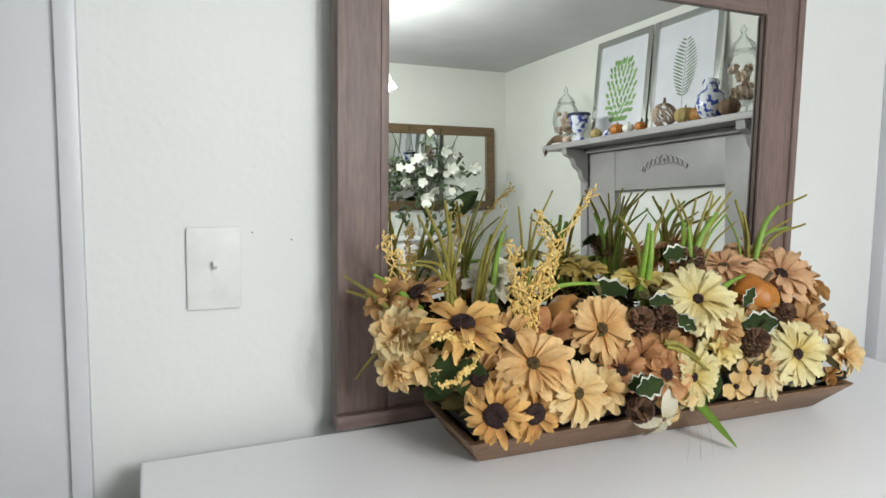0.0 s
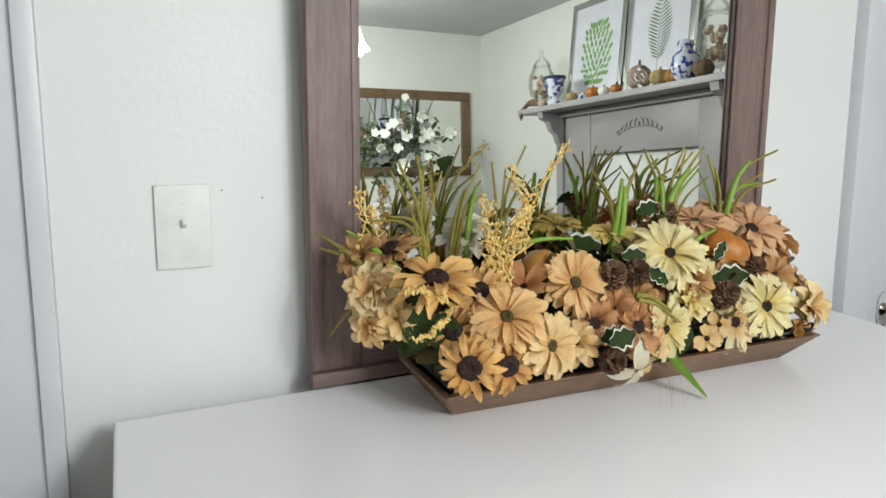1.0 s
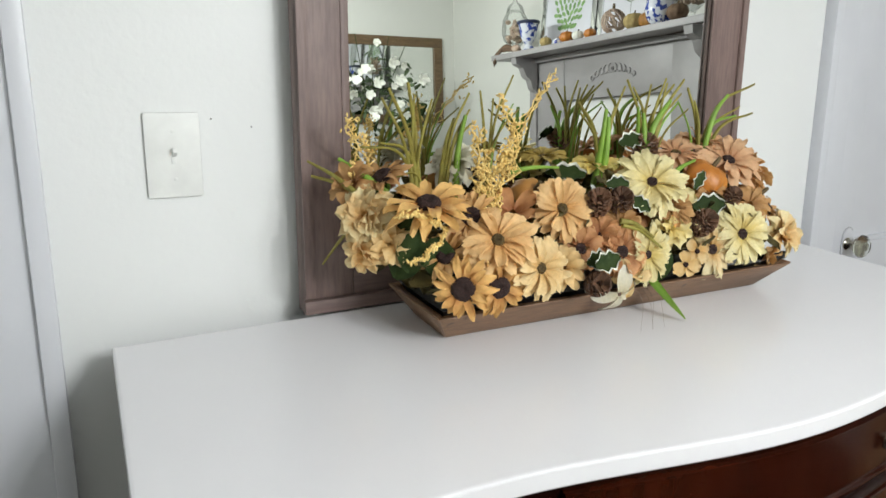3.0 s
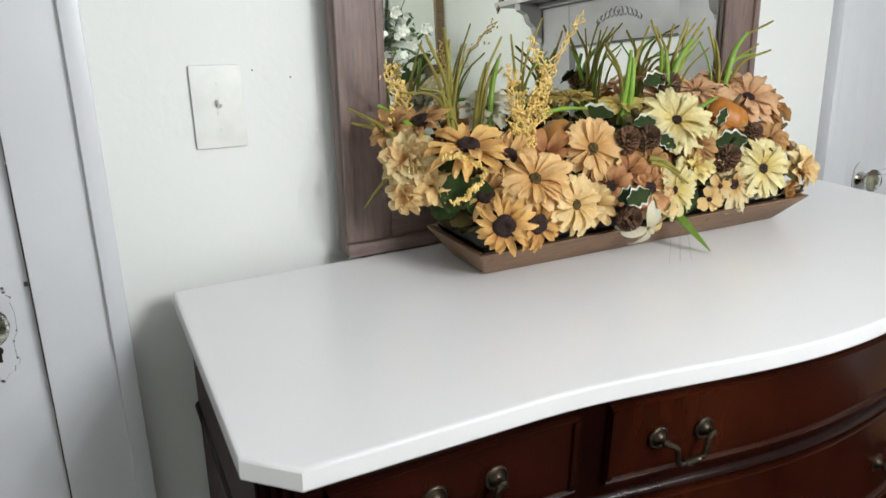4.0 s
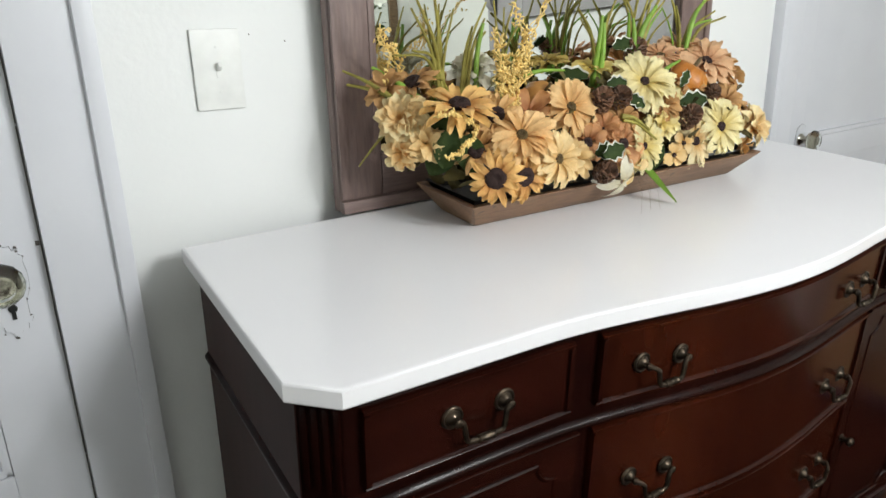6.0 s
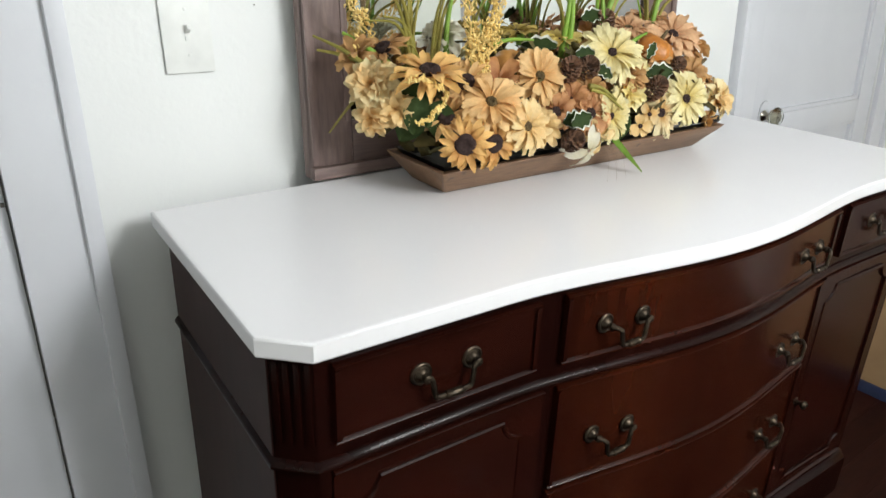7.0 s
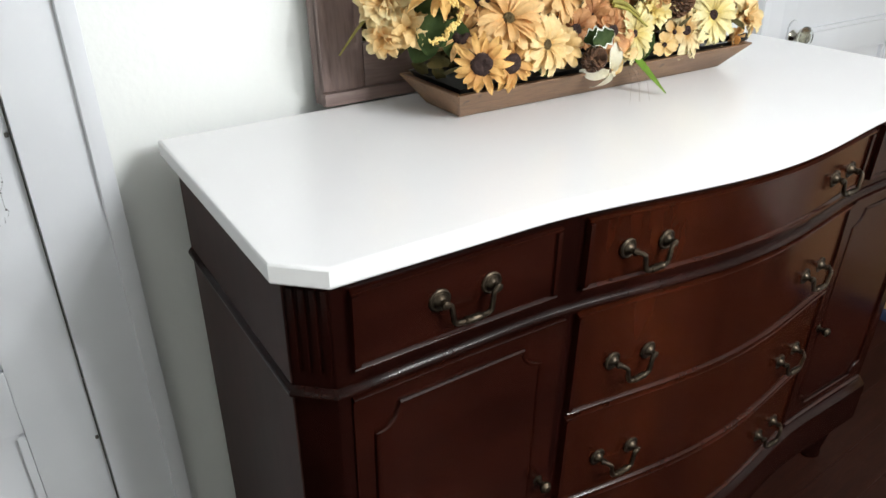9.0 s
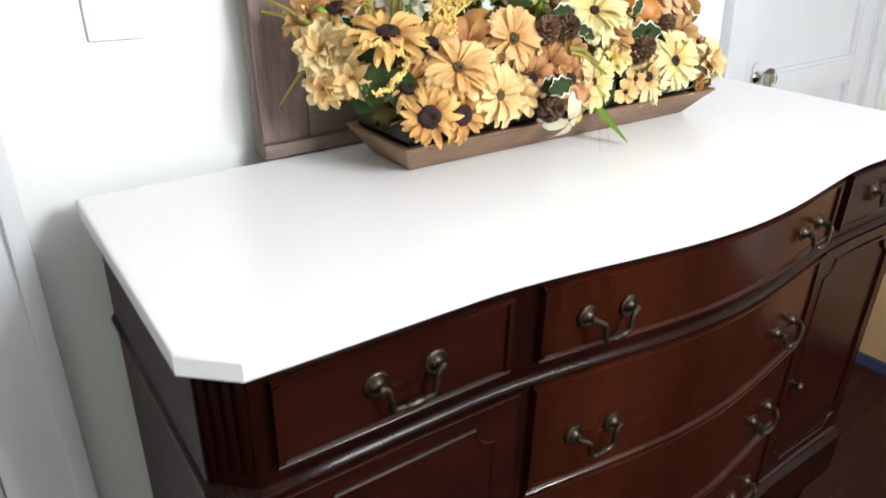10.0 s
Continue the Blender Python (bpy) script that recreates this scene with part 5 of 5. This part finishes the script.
small_pumpkin(2.24, -2.04, 0.032, M_STRAW, "small straw-yellow pumpkin on the shelf")
small_pumpkin(2.25, -1.885, 0.037, M_PUMPKIN, "small orange pumpkin on the shelf")
small_pumpkin(2.24, -1.79, 0.030, M_BLOOM, "small white pumpkin on the shelf")
small_pumpkin(2.25, -1.715, 0.030, M_PUMPKIN, "small orange pumpkin on the shelf")
small_pumpkin(2.26, -1.97, 0.024, M_BLUEW, "small blue-white pumpkin on the shelf")
small_pumpkin(2.26, -1.44, 0.048, M_STRAW, "straw pumpkin on the shelf")
small_pumpkin(2.28, -1.375, 0.045, M_PUMPTAN, "brown and straw pumpkin on the shelf")
small_pumpkin(2.24, -1.18, 0.045, M_HUSK, "dark dried gourd on the shelf")
ball = thing("wicker_pumpkin", (2.26, -1.57, SH), "open wicker pumpkin woven of pale vine", "pumpkin")
bm = bmesh.new()
rw = random.Random(4)
for k in range(16):
    q = Euler((rw.uniform(0, 6.28), rw.uniform(0, 6.28), 0)).to_matrix()
    tube(bm, [Vector((2.26, -1.57, SH + 0.056)) + q @ Vector((0.06 * math.cos(a), 0.06 * math.sin(a), 0.006 * math.sin(5 * a + k))) * 0.9 for a in [0.35 * i for i in range(19)]], 0.0035, 5)
part("vine", bm, M_SHELL, ball)
bm = bmesh.new()
tube(bm, [(2.26, -1.57, SH + 0.10), (2.262, -1.568, SH + 0.135)], 0.008, 7, 0.005)
part("stalk", bm, M_STALK, ball)
husk = thing("dried_husk", (2.23, -2.36, SH), "dried brown husk spilling over the shelf's end", "dried plant")
for k in range(7):
    bm = bmesh.new()
    a = 0.5 * k
    tube(bm, curve_pts([(2.24, -2.30 + 0.006 * k, SH + 0.012), (2.225, -2.37 - 0.006 * k, SH + 0.045 - 0.004 * k), (2.215 - 0.004 * k, -2.43 - 0.008 * (k % 3), SH + 0.02 - 0.008 * k), (2.21, -2.45 - 0.01 * (k % 4), SH - 0.02 - 0.006 * k)], 4), 0.011, 6, 0.004)
    part("strand", bm, M_HUSK, husk)
small_pumpkin(2.23, -2.285, 0.026, M_SHELL, "small pale pumpkin on the shelf")


def leaning_print(y0, y1, kind):
    """A botanical print in a mirrored frame that leans on the wall, standing on the shelf."""
    w, h, d = y1 - y0, 0.575, 0.02
    c = (y0 + y1) / 2
    t = thing("framed_print", (2.42, c, SH), "botanical print of a green %s in a mirrored frame" % kind, "picture", "leaning prints")
    m = pose(2.42, c, SH, 0, 6.5, 0)
    bw = 0.036
    for s in ((0, d, -w / 2, -w / 2 + bw, 0, h), (0, d, w / 2 - bw, w / 2, 0, h), (0, d, -w / 2 + bw, w / 2 - bw, 0, bw), (0, d, -w / 2 + bw, w / 2 - bw, h - bw, h)):
        bm = bmesh.new()
        box(bm, *s, bevel=0.004, m=m)
        part("frame_bar", bm, M_MIRROR, t, "bevelled mirror-glass frame bar")
    bm = bmesh.new()
    box(bm, 0.008, 0.016, -w / 2 + bw - 0.002, w / 2 - bw + 0.002, bw - 0.002, h - bw + 0.002, m=m)
    sheet = part("print_sheet", bm, M_PAPER, t, "pale paper sheet")
    bm = bmesh.new()
    rnd = random.Random(3)

    def stroke(u, v, ang, ln, wd):
        """A flat printed leaf, mid at (u, v)."""
        q = []
        for i in range(9):
            s = 2 * math.pi * i / 8
            du, dv = ln / 2 * math.cos(s), wd / 2 * math.sin(s)
            q.append((u + du * math.cos(ang) - dv * math.sin(ang), v + du * math.sin(ang) + dv * math.cos(ang)))
        bm.faces.new([bm.verts.new(m @ Vector((0.0072, a, b))) for a, b in q[:8]])

    if kind == "succulent":
        for r_ in range(10):
            v = 0.125 + 0.034 * r_
            half = 0.112 * (1 - abs((r_ - 4.5) / 5.2) ** 3) ** 0.5
            for k in range(7):
                u = -half + 2 * half * (k + 0.5 * (r_ % 2)) / 6.5
                stroke(u, v + rnd.uniform(-0.005, 0.005), math.pi / 2 - 7.0 * u + (1.6 if r_ < 3 else 0.0) * (1 if u > 0 else -1) * -0.4, 0.040, 0.021)
    else:
        for k in range(17):
            v = 0.17 + 0.0165 * k
            ln = 0.085 * math.sin(math.pi * (k + 2.5) / 20) ** 0.7
            for s in (-1, 1):
                stroke(s * ln * 0.5, v + 0.012, s * 0.45 if s > 0 else math.pi - 0.45, ln, 0.009)
        stroke(0.0, 0.26, math.pi / 2, 0.36, 0.005)
    part("printed_leaf", bm, M_PRINT if kind == "succulent" else M_FERN, sheet, "printed %s drawing" % kind, 0, kind="stuff")


leaning_print(-2.335, -1.885, "succulent")
leaning_print(-1.875, -1.425, "fern")


# ---- the far wall: framed mirror, cabinet and white flowers ----
fm = thing("wall_mirror", (1.83, YS, 1.54), "wide wall mirror in an antique gold-brown frame", "mirror")
FX0, FX1, FZ0, FZ1, FB = 1.27, 2.39, 1.255, 1.825, 0.062
for s in ((FX0, FX1, YS + 0.001, YS + 0.03, FZ0, FZ0 + FB), (FX0, FX1, YS + 0.001, YS + 0.03, FZ1 - FB, FZ1), (FX0, FX0 + FB, YS + 0.002, YS + 0.031, FZ0 + FB, FZ1 - FB), (FX1 - FB, FX1, YS + 0.002, YS + 0.031, FZ0 + FB, FZ1 - FB)):
    part("frame_bar", boxes(s, bevel=0.007), M_GOLD, fm)
part("mirror_glass", boxes((FX0 + FB - 0.004, FX1 - FB + 0.004, YS + 0.003, YS + 0.014, FZ0 + FB - 0.004, FZ1 - FB + 0.004)), M_MIRROR, fm, "silvered glass")
cab = thing("white_cabinet", (1.6, -3.15, 0), "tall white painted cabinet under the flowers", "cabinet")
part("carcass", boxes((1.22, 1.93, YS + 0.005, -2.88, 0.002, 1.07), bevel=0.003), M_CAB, cab)
part("top", boxes((1.20, 1.95, YS + 0.003, -2.86, 1.071, 1.095), bevel=0.004), M_CAB, cab)
for x0, x1 in ((1.235, 1.57), (1.58, 1.915)):
    d_ = part("cabinet_door", boxes((x0, x1, -2.8795, -2.862, 0.06, 1.05), bevel=0.003), M_CAB, cab)
    bm = bmesh.new()
    lathe(bm, [(0.006, 0), (0.006, 0.012), (0.012, 0.016), (0.012, 0.022), (0.004, 0.026)], pose(x1 - 0.03 if x0 < 1.3 else x0 + 0.03, -2.862, 0.7, 90, 0, 0), 12)
    part("knob", bm, M_BRASS, d_)
bush = thing("white_flower_vase", (1.72, -3.05, 1.0955), "glass vase of white blooms with dark green leaves", "vase")
bm = bmesh.new()
lathe(bm, [(0.05, 0), (0.055, 0.01), (0.048, 0.06), (0.06, 0.13)], pose(1.72, -3.05, 1.0955), 18)
part("vase", bm, M_JAR, bush, "clear glass vase")
rv = random.Random(21)
bm = bmesh.new()
for _ in range(190):
    a, q = rv.uniform(0, 6.28), rv.random() ** 0.5
    c = Vector((1.75 + 0.33 * q * math.cos(a), -3.05 + 0.10 * rv.uniform(-1, 1), 1.42 + 0.27 * q * math.sin(a) - 0.03))
    petal(bm, Matrix.Translation(c) @ pose(0, 0, 0, rv.uniform(-80, 80), rv.uniform(-60, 60), rv.uniform(0, 360)), rv.uniform(0.04, 0.07), rv.uniform(0.016, 0.03), 0.006, 0.015, 0, 0.002, rv)
part("leaf_mass", bm, M_BUSH, bush, "dark green leaves", 60, kind="stuff")
part("large_leaf", None, M_LEAF, bush, "one large dark leaf", mesh=leaf_mesh(90, 0.26, 0.13, 0, 0.1), at=pose(0.10, 0.10, 0.10, 80, -40, 0))
bloom = ruffle_mesh(91, 0.036, 14, 0.9)
for k in range(24):
    a, q = 2.4 * k + rv.uniform(-0.4, 0.4), math.sqrt((k + 0.6) / 24) * rv.uniform(0.75, 1.15)
    part("bloom", None, M_BLOOM, bush, mesh=bloom, at=pose(0.04 + 0.30 * q * math.cos(a), 0.10 + rv.uniform(-0.03, 0.02), 0.36 + 0.26 * q * math.sin(a), 80 + rv.uniform(-30, 30), 0, rv.uniform(-30, 30)) @ Matrix.Diagonal((1, 1, 1, 1)) @ Matrix.Scale(rv.uniform(0.6, 1.15), 4))
for k in range(5):
    bm = bmesh.new()
    tube(bm, curve_pts([(1.72, -3.05, 1.2), (1.70 + 0.05 * (k - 2), -3.02, 1.45), (1.70 + 0.11 * (k - 2), -3.0, 1.72 + 0.05 * (k % 2))], 5), 0.004, 5, 0.002)
    part("twig", bm, M_LEAF, bush)
# storage box on the floor beyond the sideboard
bx = thing("storage_box", (2.28, -0.5, 0), "tan storage box with a navy band along its foot", "box")
part("body", boxes((2.03, 2.46, -0.95, -0.14, 0.04, 0.5), bevel=0.006), M_BOX, bx)
part("band", boxes((2.026, 2.464, -0.954, -0.136, 0.001, 0.0395), bevel=0.003), M_NAVY, bx, "navy band")
# floor boards
bm_b = boxes((0, 1, 0, 0.085, -0.0115, 0.0), bevel=0.0)
board = finish(bm_b, 0)
board.materials.append(M_FLOOR)
rng = random.Random(8)
for i in range(42):
    y = YS + 0.0858 * i
    x = XW + rng.uniform(-0.9, 0.0)
    while x < XE:
        ln = rng.uniform(1.1, 1.9)
        x0, x1 = max(x, XW), min(x + ln, XE)
        if x1 - x0 > 0.05 and y < 0.0:
            o = new("floor_board", board)
            o.matrix_basis = pose(x0, y, 0) @ Matrix.Diagonal((x1 - x0 - 0.002, 1, 1, 1))
            o.parent = floor
        x += ln
